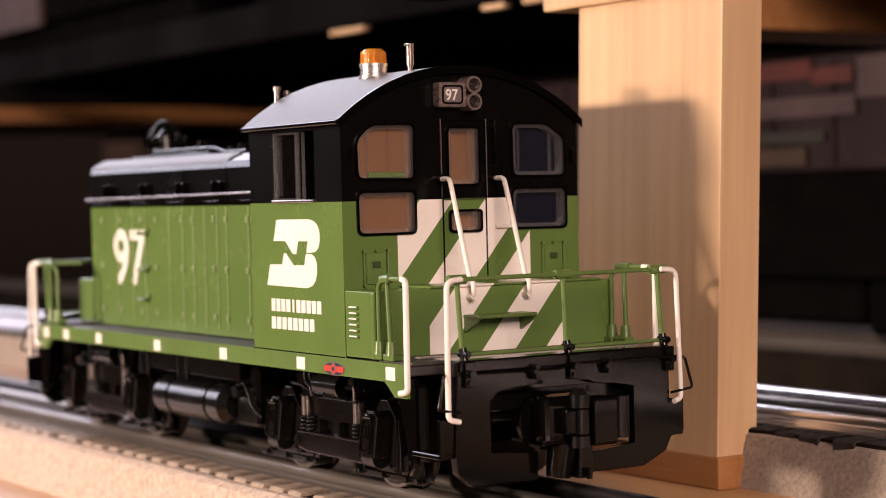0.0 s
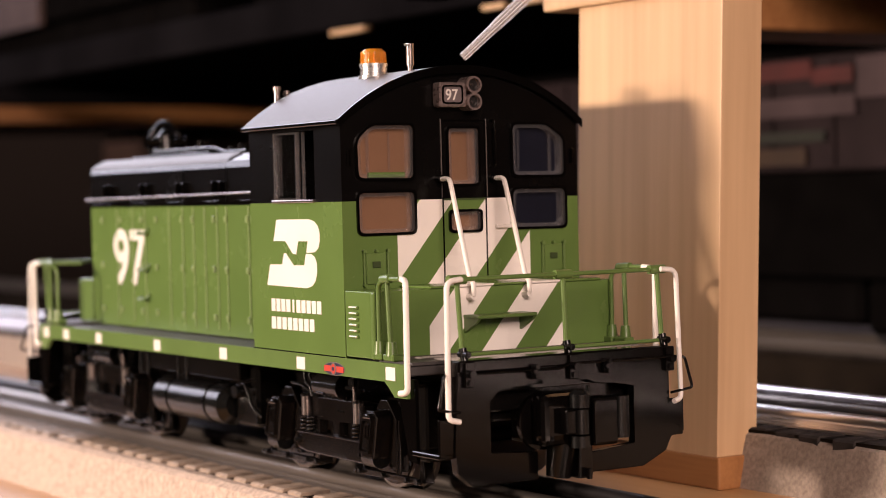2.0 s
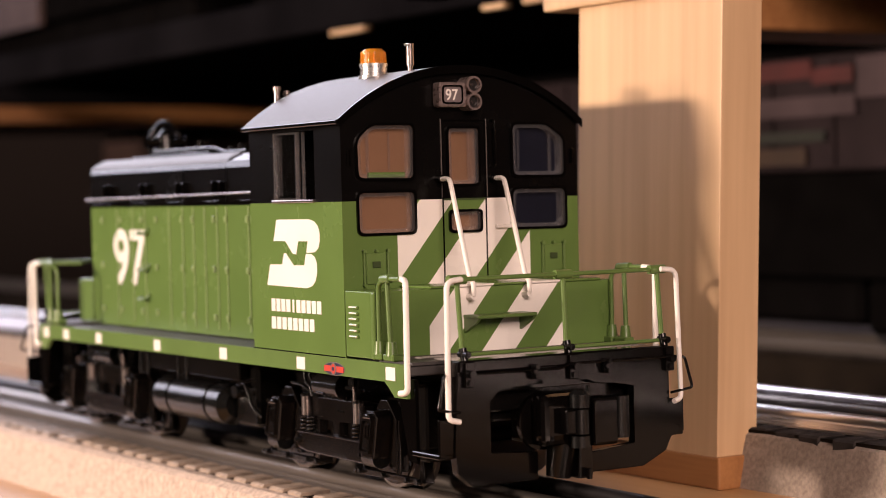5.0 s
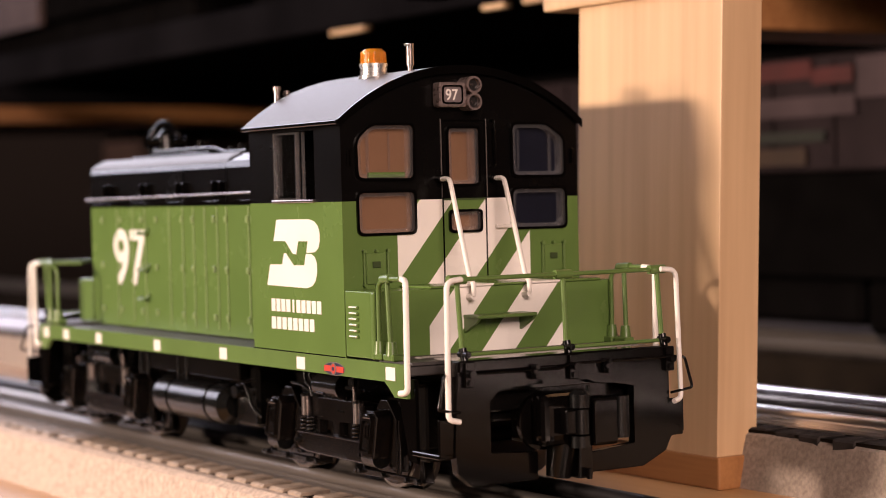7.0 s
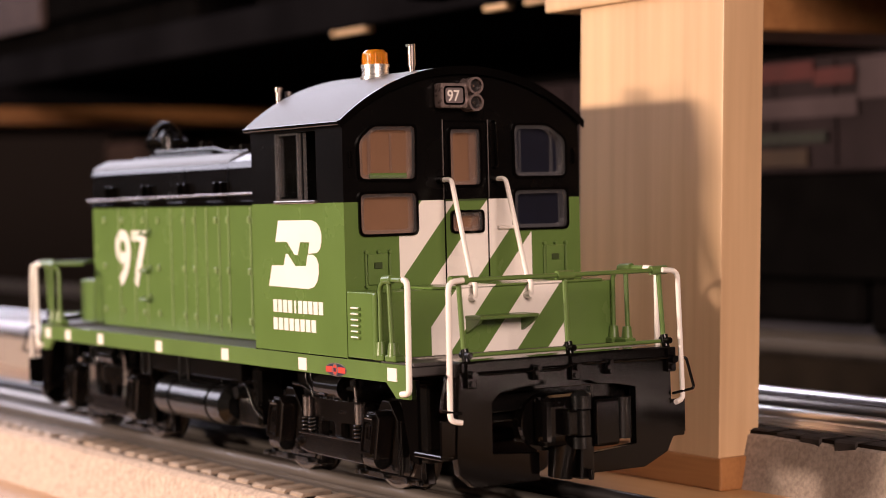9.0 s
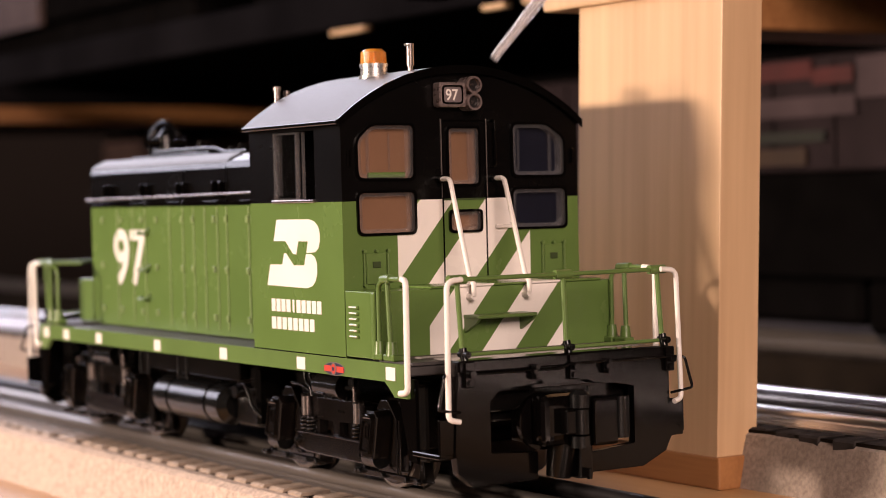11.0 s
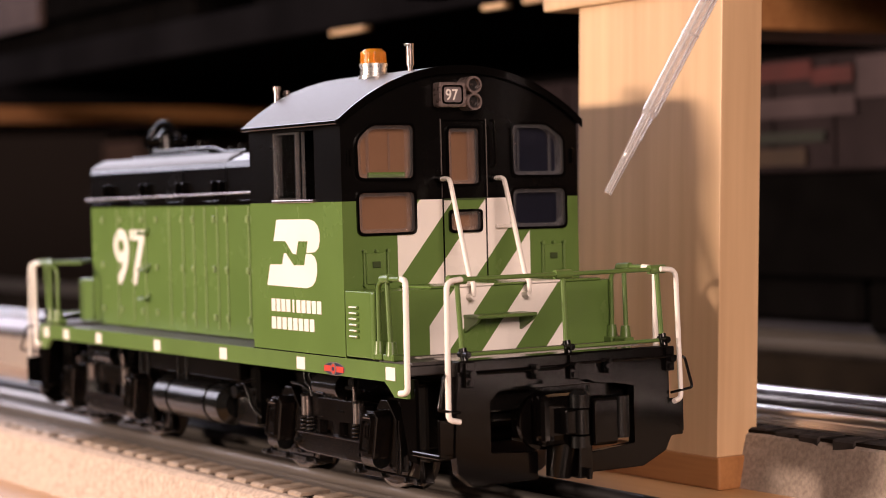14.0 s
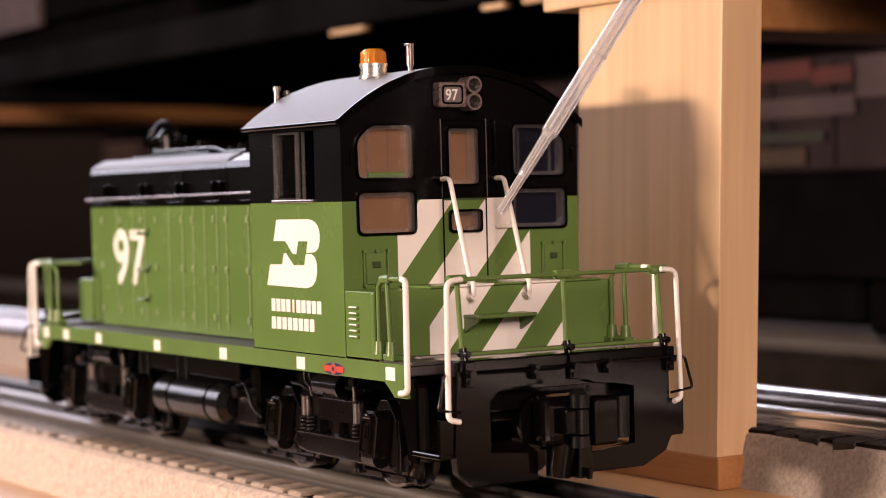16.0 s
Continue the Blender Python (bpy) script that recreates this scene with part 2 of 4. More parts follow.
def wire(points, r, bm=None, bend=2.0, n=8):
    """A bent wire through the points, its corners rounded."""
    bm = bm or bmesh.new()
    pts = [Vector(p) for p in points]
    path = [pts[0]]
    for a, b, c in zip(pts, pts[1:], pts[2:]):
        k = min(bend, (a - b).length * 0.45, (c - b).length * 0.45)
        p, q = b + (a - b).normalized() * k, b + (c - b).normalized() * k
        for i in range(6):
            t = i / 5
            path.append((p * (1 - t) + b * t) * (1 - t) + (b * (1 - t) + q * t) * t)
    path.append(pts[-1])
    side = None
    rings = []
    for i, p in enumerate(path):
        d = (path[min(i + 1, len(path) - 1)] - path[max(i - 1, 0)]).normalized()
        if side is None:
            side = d.orthogonal().normalized()
        side = (side - d * side.dot(d)).normalized()
        other = d.cross(side)
        rings.append([bm.verts.new(p + r * (side * math.cos(2 * math.pi * k / n) + other * math.sin(2 * math.pi * k / n))) for k in range(n)])
    for u, v in zip(rings, rings[1:]):
        for k in range(n):
            bm.faces.new((u[k], u[(k + 1) % n], v[(k + 1) % n], v[k])).smooth = True
    bm.faces.new(rings[0])
    bm.faces.new(rings[-1])
    return bm


def at_x(x):
    return lambda u, v, w=0.0: (x + w, u, v)


def at_y(y):
    return lambda u, v, w=0.0: (u, y - w, v)


def at_z(z):
    return lambda u, v, w=0.0: (u, v, z + w)


def prism(points, place, w0, w1, bm=None, bev=0.0):
    """A flat outline, drawn out from depth w0 to w1, its edges broken by bev."""
    bm = bm or bmesh.new()
    a = [bm.verts.new(place(u, v, w0)) for u, v in points]
    b = [bm.verts.new(place(u, v, w1)) for u, v in points]
    bm.faces.new(a)
    bm.faces.new(b)
    n = len(points)
    for i in range(n):
        bm.faces.new((a[i], a[(i + 1) % n], b[(i + 1) % n], b[i]))
    if bev:
        bmesh.ops.bevel(bm, geom=list(bm.edges), offset=bev, segments=2, affect="EDGES", profile=0.6)
    return bm


def pierced(outer, holes, place, w0, w1):
    """A plate with openings right through it."""
    bm = bmesh.new()
    edges = []
    for loop in (outer, *holes):
        vs = [bm.verts.new(place(u, v, w0)) for u, v in loop]
        edges += [bm.edges.new((vs[i], vs[(i + 1) % len(vs)])) for i in range(len(vs))]
    bmesh.ops.triangle_fill(bm, use_beauty=True, use_dissolve=False, edges=edges)
    faces = list(bm.faces)
    ext = bmesh.ops.extrude_face_region(bm, geom=faces, use_keep_orig=True)
    shift = Vector(place(0, 0, w1)) - Vector(place(0, 0, w0))
    bmesh.ops.translate(bm, verts=[g for g in ext["geom"] if isinstance(g, bmesh.types.BMVert)], vec=shift)
    return bm


def rounded(points, r, n=4):
    """An outline with its corners rounded."""
    out = []
    pts = [Vector(p) for p in points]
    for i, b in enumerate(pts):
        a, c = pts[i - 1], pts[(i + 1) % len(pts)]
        k = min(r, (a - b).length * 0.45, (c - b).length * 0.45)
        p, q = b + (a - b).normalized() * k, b + (c - b).normalized() * k
        for j in range(n + 1):
            t = j / n
            v = (p * (1 - t) + b * t) * (1 - t) + (b * (1 - t) + q * t) * t
            out.append((v.x, v.y))
    return out


def shrunk(points, d):
    us, vs = [p[0] for p in points], [p[1] for p in points]
    cu, cv = (min(us) + max(us)) / 2, (min(vs) + max(vs)) / 2
    ku, kv = 1 - 2 * d / (max(us) - min(us)), 1 - 2 * d / (max(vs) - min(vs))
    return [(cu + (u - cu) * ku, cv + (v - cv) * kv) for u, v in points]


def ring(outer, inner, place, w0, w1, bm=None):
    bm = bm or bmesh.new()
    n = len(outer)
    loops = [[bm.verts.new(place(u, v, w)) for u, v in pts] for pts, w in ((outer, w0), (outer, w1), (inner, w1), (inner, w0))]
    for k in range(4):
        a, b = loops[k], loops[(k + 1) % 4]
        for i in range(n):
            bm.faces.new((a[i], a[(i + 1) % n], b[(i + 1) % n], b[i]))
    return bm


def thing(name, label, category, group="", m=None):
    ob = new(name)
    ob.empty_display_size = 0.01
    if m is not None:
        ob.matrix_world = m
    return tagged(ob, label, category, group)


def lettering(name, text, place_matrix, size, depth, material, parent, stretch=1.0, heavy=0.0):
    cu = bpy.data.curves.new(name, "FONT")
    cu.body, cu.size, cu.extrude, cu.offset = text, size, depth, heavy
    tmp = bpy.data.objects.new(name, cu)
    me = bpy.data.meshes.new_from_object(tmp)
    bpy.data.objects.remove(tmp)
    me.transform(place_matrix @ Matrix.Diagonal((stretch, 1, 1, 1)))
    me.materials.clear()
    me.materials.append(material)
    ob = new(name, me)
    ob.parent = parent
    return ob


# ---- room ----
def room():
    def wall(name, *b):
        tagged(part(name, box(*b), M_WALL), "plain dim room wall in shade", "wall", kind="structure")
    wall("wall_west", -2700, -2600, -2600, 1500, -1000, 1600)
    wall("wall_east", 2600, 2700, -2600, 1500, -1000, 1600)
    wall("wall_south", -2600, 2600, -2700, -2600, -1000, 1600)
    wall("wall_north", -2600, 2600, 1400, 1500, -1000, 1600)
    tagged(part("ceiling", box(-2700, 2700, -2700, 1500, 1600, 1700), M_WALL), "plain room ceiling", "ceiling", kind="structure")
    tagged(part("floor", box(-2700, 2700, -2700, 1500, -1100, -1000), M_FLOOR), "plain dark room floor", "floor", kind="structure")


room()


# ---- layout table ----
def table():
    top = tagged(part("layout_table", box(-1900, 700, -110, 420, -39, -20, 1.0), M_BOARD), "warm varnished plywood layout tabletop", "table")
    for x in (-1700, 500):
        for y in (-60, 370):
            part("leg", box(x - 30, x + 30, y - 30, y + 30, -1000, -39, 2), M_BEAM, top, "square pine leg")
    tagged(part("raised_board", box(-1890, 690, 33.6, 124, -20, -5.5, 1.2, seg=2), M_BOARD), "warm orange wood board raised on the tabletop beside the track", "board")
    # Black sheet added to darken the tabletop, whose wood would show bright here.
    tagged(part("darkening_sheet", box(-1880, 680, 126, 294, -20, -17, 0.6), M_SHELF), "matt black sheet added to darken the tabletop between the tracks", "mat")


def roadbed(y0, y1, foot, crest, board):
    """A rough strip of board with leaning sides."""
    prof = [(y0 - 3.5, foot), (y0 - 0.6, crest - 1.2), (y0 + 1.2, crest), (y1 - 1.2, crest), (y1 + 0.6, crest - 1.2), (y1 + 3.5, foot)]
    bm = bmesh.new()
    rnd = random.Random(3)
    xs = [-1500 + i * 6 for i in range(341)]
    loops = []
    for x in xs:
        loops.append([bm.verts.new((x, y + rnd.uniform(-0.12, 0.12), z + (rnd.uniform(-0.15, 0.05) if z > foot else 0))) for y, z in prof])
    for a, b in zip(loops, loops[1:]):
        for k in range(5):
            bm.faces.new((a[k], a[k + 1], b[k + 1], b[k]))
        bm.faces.new((a[5], a[0], b[0], b[5]))
    bm.faces.new(loops[0])
    bm.faces.new(loops[-1])
    tagged(part("roadbed", bm, board), "rough tan fibreboard roadbed strip under a track", "roadbed", "roadbeds under the tracks", "structure")


def rail_mesh(y, x0, x1):
    """A hollow-headed rail: foot, web and round head."""
    head = [(1.6 * math.cos(math.radians(a)), -1.6 + 1.6 * math.sin(math.radians(a))) for a in range(-50, 231, 14)]
    prof = [(-2.6, -4.6), (2.6, -4.6), (2.6, -4.1), (0.8, -3.7)] + head + [(-0.8, -3.7), (-2.6, -4.1)]
    bm = prism([(y + a, b) for a, b in prof], lambda u, v, w=0: (w, u, v), x0, x1)
    for f in bm.faces:
        c = f.calc_center_median()
        f.smooth = len(f.verts) == 4 and c.z > -2.6
    return bm


def track(yc, zc, gap, mats, label, x0, x1, pitch, tie_kind, top=-4.5):
    t = thing("track", label, "track", "parallel model tracks", pose(0, yc * MM, zc * MM))
    for k, m in zip((-1, 0, 1), mats):
        part("rail", rail_mesh(k * gap, x0, x1), m, t)
    half = gap + 10
    # Dark plate that paints the shade between the ties.
    part("tie_gap_shade", box(x0, x1, -half + 0.2, half - 0.2, -6.2, -4.85), M_SHADEBED, t)
    bm = prism([(-half, -6.9), (half, -6.9), (half, top - 0.5), (half - 0.6, top), (-half + 0.6, top), (-half, top - 0.5)], lambda u, v, w=0: (w, u, v), -3.2, 3.2)
    first = part("tie", bm, tie_kind, t)
    n = int((x1 - x0 - 10) / pitch)
    rnd = random.Random(5)
    for i in range(n):
        ob = first if i == 0 else new("tie", first.data)
        ob.parent = t
        ob.location = ((x0 + 8 + i * pitch + rnd.uniform(-0.4, 0.4)) * MM, rnd.uniform(-0.7, 0.7) * MM, 0)
        ob.rotation_euler = (0, 0, rnd.uniform(-0.035, 0.035))
    return t


table()
roadbed(-29.5, 29.5, -20, -4.95, M_FIBRE)
roadbed(64.5, 115, -5.5, 8.05, M_SHADEFIBRE)
# Back roadbed coloured near black instead of tan, to stay dim.
roadbed(301, 359, -20, -2.45, M_SHADEBED)
# Far rail takes the dark metal: its shade is put into the colour.
track(0, 0, 16, (M_DULL, M_CENTRE, M_DARKRAIL), "three-rail model track with brown ties under the locomotive", -1400, 500, 9.9, M_TIE, -4.0)
track(90.5, 13, 16, (M_STEEL, M_CENTRE, M_STEEL), "shiny empty model track behind the post", -1400, 500, 9.9, M_DARKTIE)
track(330, 2.5, 16, (M_DULL, M_DULL, M_DULL), "dim model track carrying freight cars", -1400, 500, 9.9, M_DARKTIE)


# ---- wooden supports and upper shelf ----
def support(x, label, z0, z1, wood_kind):
    s = thing("shelf_support", label, "shelf support", "shelf supports", pose(x * MM, 0, 0))
    part("back_post", box(-112, -74, 700, 712, -1000, 150, 0.6), M_POST, s, "pine back post")
    p = part("post", box(-31.3, 24.0, 0, 12.2, 8.0, 126, 0.3, seg=2), M_POST, s, "pale pine post board")
    p.matrix_local = pose(0, 0.055, -0.0055) @ pose(0, 0, 0, -0.4, 2.3, 0)
    part("foot_block", box(-31.7, 25.3, 54.6, 67.6, -5.5, 2.3, 0.6, seg=2), M_FOOT, s, "brown stained block under the post")
    part("cap_block", box(-40, 31, 54.0, 69, 111.8, 134.4, 0.8, seg=2), M_POST, s)
    part("cross_beam", box(-112, -73.5, 130, 699.5, z0, z1, 0.8), wood_kind, s, "long pine cross beam")
    # Added filler up to the shelf, coloured black as the shade over the beam.
    if z1 < 134:
        part("shade_filler", box(-112, -74, 130, 699.5, z1, 134.4, 0.5), M_SHELF, s, "added filler strip, black for the shade above the beam")
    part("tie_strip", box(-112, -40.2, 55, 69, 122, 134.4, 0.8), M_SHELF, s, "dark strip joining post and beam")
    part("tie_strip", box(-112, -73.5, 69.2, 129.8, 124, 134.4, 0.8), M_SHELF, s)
    return s


support(-3, "pale pine post with cap and cross beam on the raised board", 112.8, 134.4, M_FOOT)
# Far cross beam takes the darker block wood, so its dim light is coloured in.
support(-640, "dim pine post and cross beam farther along the board", 112.5, 122, M_FOOT)


def upper_shelf():
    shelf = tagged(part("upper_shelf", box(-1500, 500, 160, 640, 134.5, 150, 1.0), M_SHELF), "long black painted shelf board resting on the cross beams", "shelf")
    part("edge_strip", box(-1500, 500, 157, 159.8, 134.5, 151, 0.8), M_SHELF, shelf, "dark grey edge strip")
    for x in (-335, -322, -222, -196):
        tagged(part("spacer_batten", box(x - 5.5, x + 9, 158.6, 163, 132.2, 134.3, 0.4), M_POST), "thin pale wood batten under the black shelf", "batten", "battens under the shelf")


upper_shelf()


def freight_car(x0, x1, y, z, pale, label, k=1.0):
    """A long car: body over a dark underframe, with side ribs, ladders and two trucks; k sets its height."""
    c = thing("freight_car", label, "model train car", "freight cars on the layout", pose(0, y * MM, z * MM))
    top = 95 * k
    part("body", box(x0, x1, -30, 30, 57 * k, top, 2, seg=2), pale, c)
    part("roof", box(x0 - 1, x1 + 1, -28, 28, top + 0.1, top + 4, 1.5, seg=2), M_CARDARK, c)
    part("underframe", box(x0 - 4, x1 + 4, -28, 28, 26, 57 * k - 0.3, 1.5), M_CARDARK, c, "black underframe and tank")
    part("centre_tank", box(x0 + 66, x1 - 66, -22, 22, 7, 25.7, 3), M_CARDARK, c)
    n = int((x1 - x0) / 34)
    for i in range(1, n):
        x = x0 + (x1 - x0) * i / n
        part("side_rib", box(x - 1.2, x + 1.2, -31.4, -30.0, 57 * k + 2, top - 2, 0.3), pale, c)
    for a in (x0 + 5, x1 - 13):
        for z0 in range(6):
            part("ladder_rung", rod((a, -31.6, 57 * k + 5 + z0 * 6), (a + 8, -31.6, 57 * k + 5 + z0 * 6), 0.5, n=6), M_CARDARK, c)
    for a in (x0 + 40, x1 - 40):
        part("truck", box(a - 24, a + 24, -22, 22, 4, 25.7, 3), M_CARDARK, c)
        for dx in (-15, 15):
            for s in (-16, 16):
                part("wheel", rod((a + dx, s - 2.5, 8.2), (a + dx, s + 2.5, 8.2), 8.2, n=20), M_DARKRAIL, c)
    return c


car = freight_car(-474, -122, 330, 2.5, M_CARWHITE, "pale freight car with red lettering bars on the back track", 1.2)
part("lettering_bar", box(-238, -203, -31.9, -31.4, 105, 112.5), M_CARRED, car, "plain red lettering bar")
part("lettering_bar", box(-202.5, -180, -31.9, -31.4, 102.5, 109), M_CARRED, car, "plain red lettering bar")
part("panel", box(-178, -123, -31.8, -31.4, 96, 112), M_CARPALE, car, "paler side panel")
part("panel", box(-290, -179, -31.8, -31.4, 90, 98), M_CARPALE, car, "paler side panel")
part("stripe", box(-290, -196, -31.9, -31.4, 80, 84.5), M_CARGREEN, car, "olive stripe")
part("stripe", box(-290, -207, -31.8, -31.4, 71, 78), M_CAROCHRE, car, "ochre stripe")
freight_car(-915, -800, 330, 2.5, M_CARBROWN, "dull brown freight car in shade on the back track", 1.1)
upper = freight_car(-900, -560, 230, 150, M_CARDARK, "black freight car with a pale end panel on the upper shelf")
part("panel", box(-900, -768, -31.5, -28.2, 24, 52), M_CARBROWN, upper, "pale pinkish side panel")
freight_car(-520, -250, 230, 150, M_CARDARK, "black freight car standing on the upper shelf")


# ---- locomotive ----
loco = thing("model_locomotive", "green and black model locomotive with white striped cab end on track", "model locomotive")
MID = -78.0  # the two ends mirror about this cross line


def flip(x):
    return 2 * MID - x


def underframe():
    part("deck", box(-181.6, 25.4, -31.5, 31.5, 27.5, 29.6, 0.3), M_DECK, loco, "dark grey walkway deck")
    for s in (-1, 1):
        pts = [(-181.8, 30), (25.6, 30), (25.6, 22.9), (20.5, 22.9), (19.3, 24.0), (16.6, 26.0), (-172.6, 26.0), (-175.3, 24.0), (-176.5, 22.9), (-181.8, 22.9)]
        sill = part("side_sill", prism(pts, at_y(0), 31.4 * -s if s > 0 else 31.4, 32.2 * -s if s > 0 else 32.2), M_GREEN, loco, "green side sill with white marks")
        for x in (-176.3, -161, -137.3, -98.5, -59.8, -20.2, 19.2):
            y0, y1 = (-32.32, -32.15) if s < 0 else (32.15, 32.32)
            part("white_mark", box(x - 1.9, x + 1.9, y0, y1, 26.4, 29.2), M_WHITE, sill)
        if s < 0:
            def oval(u, v):
                return [(-4.8 + u * math.cos(k * math.pi / 16), 27.4 + v * math.sin(k * math.pi / 16)) for k in range(32)]
            part("emblem", prism(oval(4.6, 1.5), at_y(-32.2), 0.0, 0.1), M_PLATE, sill, "pale-rimmed oval emblem plate with red bars")
            part("emblem_field", prism(oval(4.42, 1.36), at_y(-32.3), 0.0, 0.08), M_NAVY, sill)
            part("emblem_bar", box(-9.1, -0.5, -32.44, -32.36, 26.75, 28.05), M_RED, sill)
            part("emblem_centre", prism(oval(1.2, 1.4), at_y(-32.44), 0.0, 0.08), M_PLATE, sill)
            part("emblem_core", prism(oval(0.85, 1.1), at_y(-32.52), 0.0, 0.06), M_RED, sill)
            part("emblem_core", box(-5.3, -4.3, -32.64, -32.56, 27.0, 27.8), M_NAVY, sill)
    part("frame_beam", box(-185, 30, -14, 14, 17, 27.4, 0.5), M_MATT, loco)
    for y0, y1 in ((-27, -24.5), (24.5, 27)):
        part("frame_beam", box(-120, -62, y0, y1, 20.5, 27.4, 0.3), M_MATT, loco)


def end_platform(rear):
    f = flip if rear else (lambda x: x)
    bx = lambda a, b, *r, **k: box(min(f(a), f(b)), max(f(a), f(b)), *r, **k)
    half = 27.5
    # pilot plate with its opening
    outer = [(-half, 30.8), (half, 30.8), (half, 14), (30.5, 13.4), (30.5, 11.6), (27.8, 11.4), (26.5, 8.2), (20, 5.3), (4.4, 5.3), (4.4, 9.6), (18, 10.4), (18, 23.2), (13, 24.2), (7.5, 24.2), (5.5, 25.5), (-17, 25.2), (-20, 22.5), (-20, 11.4), (-8, 11), (-8, 5.1), (-24.5, 5.1), (-28, 8), (-28.5, 13)]
    plate = part("pilot", prism(outer, at_x(f(38)), 0, -2.2 if not rear else 2.2, bev=0.2), M_BLACK, loco, "glossy black pilot plate")
    part("pilot_beam", bx(33.5, 38.35, -half, half, 28.6, 31.2, bev=0.35), M_BLACK, plate)
    part("footplate", bx(12.5, 25.9, -31.0, 31.0, 29.7, 30.4, bev=0.1), M_DECK, loco, "ribbed dark grey footplate")
    part("footplate", bx(26, 37.5, -22.5, 22.5, 29.7, 30.4, bev=0.1), M_DECK, loco)
    part("platform_frame", bx(25.6, 36, -20.2, 20.2, 24, 29.6, bev=0.2), M_BLACK, loco)
    for i in range(46):
        y = -25 + i * 1.1
        if not rear:
            bm = bmesh.new()
            prism([(14.0, y), (14.4, y), (34, y + 6), (33.6, y + 6)], at_z(30.4), 0, 0.32, bm)
            part("tread_rib", bm, M_RIB, loco)
    for s in (-1, 1):
        lo, hi = (-32, -21) if s < 0 else (21, 32)
        part("step", bx(26.6, 37.2, lo, hi, 11.2, 12.2, bev=0.2), M_BLACK, loco)
        part("step_side", prism([(f(25.7), 22.8), (f(20.8), 22.8), (f(24.6), 10), (f(27.4), 9.4), (f(27.4), 27), (f(25.7), 27)], at_y(0), -s * 31.3, -s * 30.5), M_BLACK, loco)
        part("step_back", bx(26.0, 37.8, s * 20.4, s * 21.2, 13.6, 27, bev=0.2), M_BLACK, loco)
        part("brake_hanger", bx(9.5, 16, s * 12, s * 21.5, 7.5, 25, bev=0.5), M_MATT, loco)
        part("step_post", rod((f(36.6), s * 27.8, 11.5), (f(36.6), s * 27.8, 28), 0.35), M_BLACK, loco)
        part("step_plate", bx(36.8, 37.5, s * 27.6, s * 32, 12, 19.4, bev=0.15), M_BLACK, loco)
        # white grab irons
        y = s * 32.9
        part("grab_iron", wire([(f(24.0), y, 24.0), (f(27.0), y, 24.3), (f(27.2), y, 47.6), (f(24.0), y * 0.97, 47.9)], 0.68, bend=2.2), M_WHITE, loco, "white bent grab iron")
        part("grab_iron", wire([(f(37.8), s * 26.0, 47.9), (f(38.2), s * 29.9, 47.6), (f(38.6), s * 30.4, 19.4), (f(39.2), s * 27.9, 18.9)], 0.6, bend=2.2), M_WHITE, loco, "white bent grab iron")
        # green hoop beside the grab iron
        part("hoop_rail", wire([(f(13.2), s * 31.2, 34), (f(13.2), s * 31.2, 46.4), (f(17), s * 31.8, 47.8), (f(24.0), s * 32.3, 47.9)], 0.55, bend=2.6), M_GREEN, loco)
        hp = part("hoop_post", rod((f(18.2), s * 31.4, 33), (f(17.6), s * 31.6, 47.4), 0.55), M_GREEN, loco)
        part("rail_joint", rod((f(15.6), s * 31.5, 47.7), (f(19.6), s * 31.9, 47.9), 0.95), M_GREEN, hp)
        for x in (13.2, 18.2):
            part("rail_socket", rod((f(x), s * 31.2, 31.5), (f(x), s * 31.2, 34.4), 1.35, r2=1.0), M_GREEN, loco)
            part("socket_base", bx(x - 2.1, x + 2.1, s * 29.4, s * 32.2, 30.4, 31.8, bev=0.25), M_GREEN, loco)
        part("uncoupling_bar", wire([(f(36.5), s * 28.6, 28.6), (f(38.8), s * 31.4, 28.5), (f(39.2), s * 33.2, 21.6), (f(38.6), s * 27.6, 20.8)], 0.32, bend=0.8), M_BLACK, loco)
    # green handrail across the end
    part("handrail", wire([(f(36), -26.2, 47.8), (f(36), 26.4, 47.8)], 0.5), M_GREEN, loco)
    part("lower_rail", wire([(f(36), -24.8, 32.2), (f(36), 26.4, 32.2)], 0.42), M_GREEN, loco)
    for y, lean in ((-26.0, 0.9), (0.9, 0.4), (26.3, 1.0)):
        part("handrail_post", rod((f(36.2), y + lean, 31.5), (f(36), y, 47.6), 0.55), M_GREEN, loco)
        part("rail_joint", rod((f(36), y - 2.1, 47.8), (f(36), y + 2.1, 47.8), 1.0), M_GREEN, loco)
        part("post_bracket", rod((f(37.4), y + lean, 29.4), (f(36.3), y + lean, 33.6), 0.85, n=14), M_BLACK, loco)
        part("bracket_boss", rod((f(35.2), y + lean, 32.4), (f(38.4), y + lean, 32.4), 0.72, n=14), M_BLACK, loco)
        part("bracket_plate", bx(38.2, 38.9, y + lean - 1.3, y + lean + 1.3, 25.6, 31.0, bev=0.25), M_BLACK, loco)
        part("bracket_bolt", rod((f(38), y + lean, 28.4), (f(40.2), y + lean, 28.4), 0.8), M_BLACK, loco)
        part("bracket_bolt", rod((f(38), y + lean, 26.6), (f(39.4), y + lean, 26.6), 0.6), M_BLACK, loco)
    for y in (-9.0, 9.9):
        eye = part("pilot_eye", bx(38, 38.8, y - 0.9, y + 0.9, 26.3, 29.4, bev=0.2), M_BLACK, loco)
        for dy, z in ((0.3, 28.9), (-0.3, 27.9), (0.2, 26.9)):
            part("eye_bolt", rod((f(38.5), y + dy, z), (f(39.9), y + dy, z), 0.55, n=12), M_SMOOTH, eye)
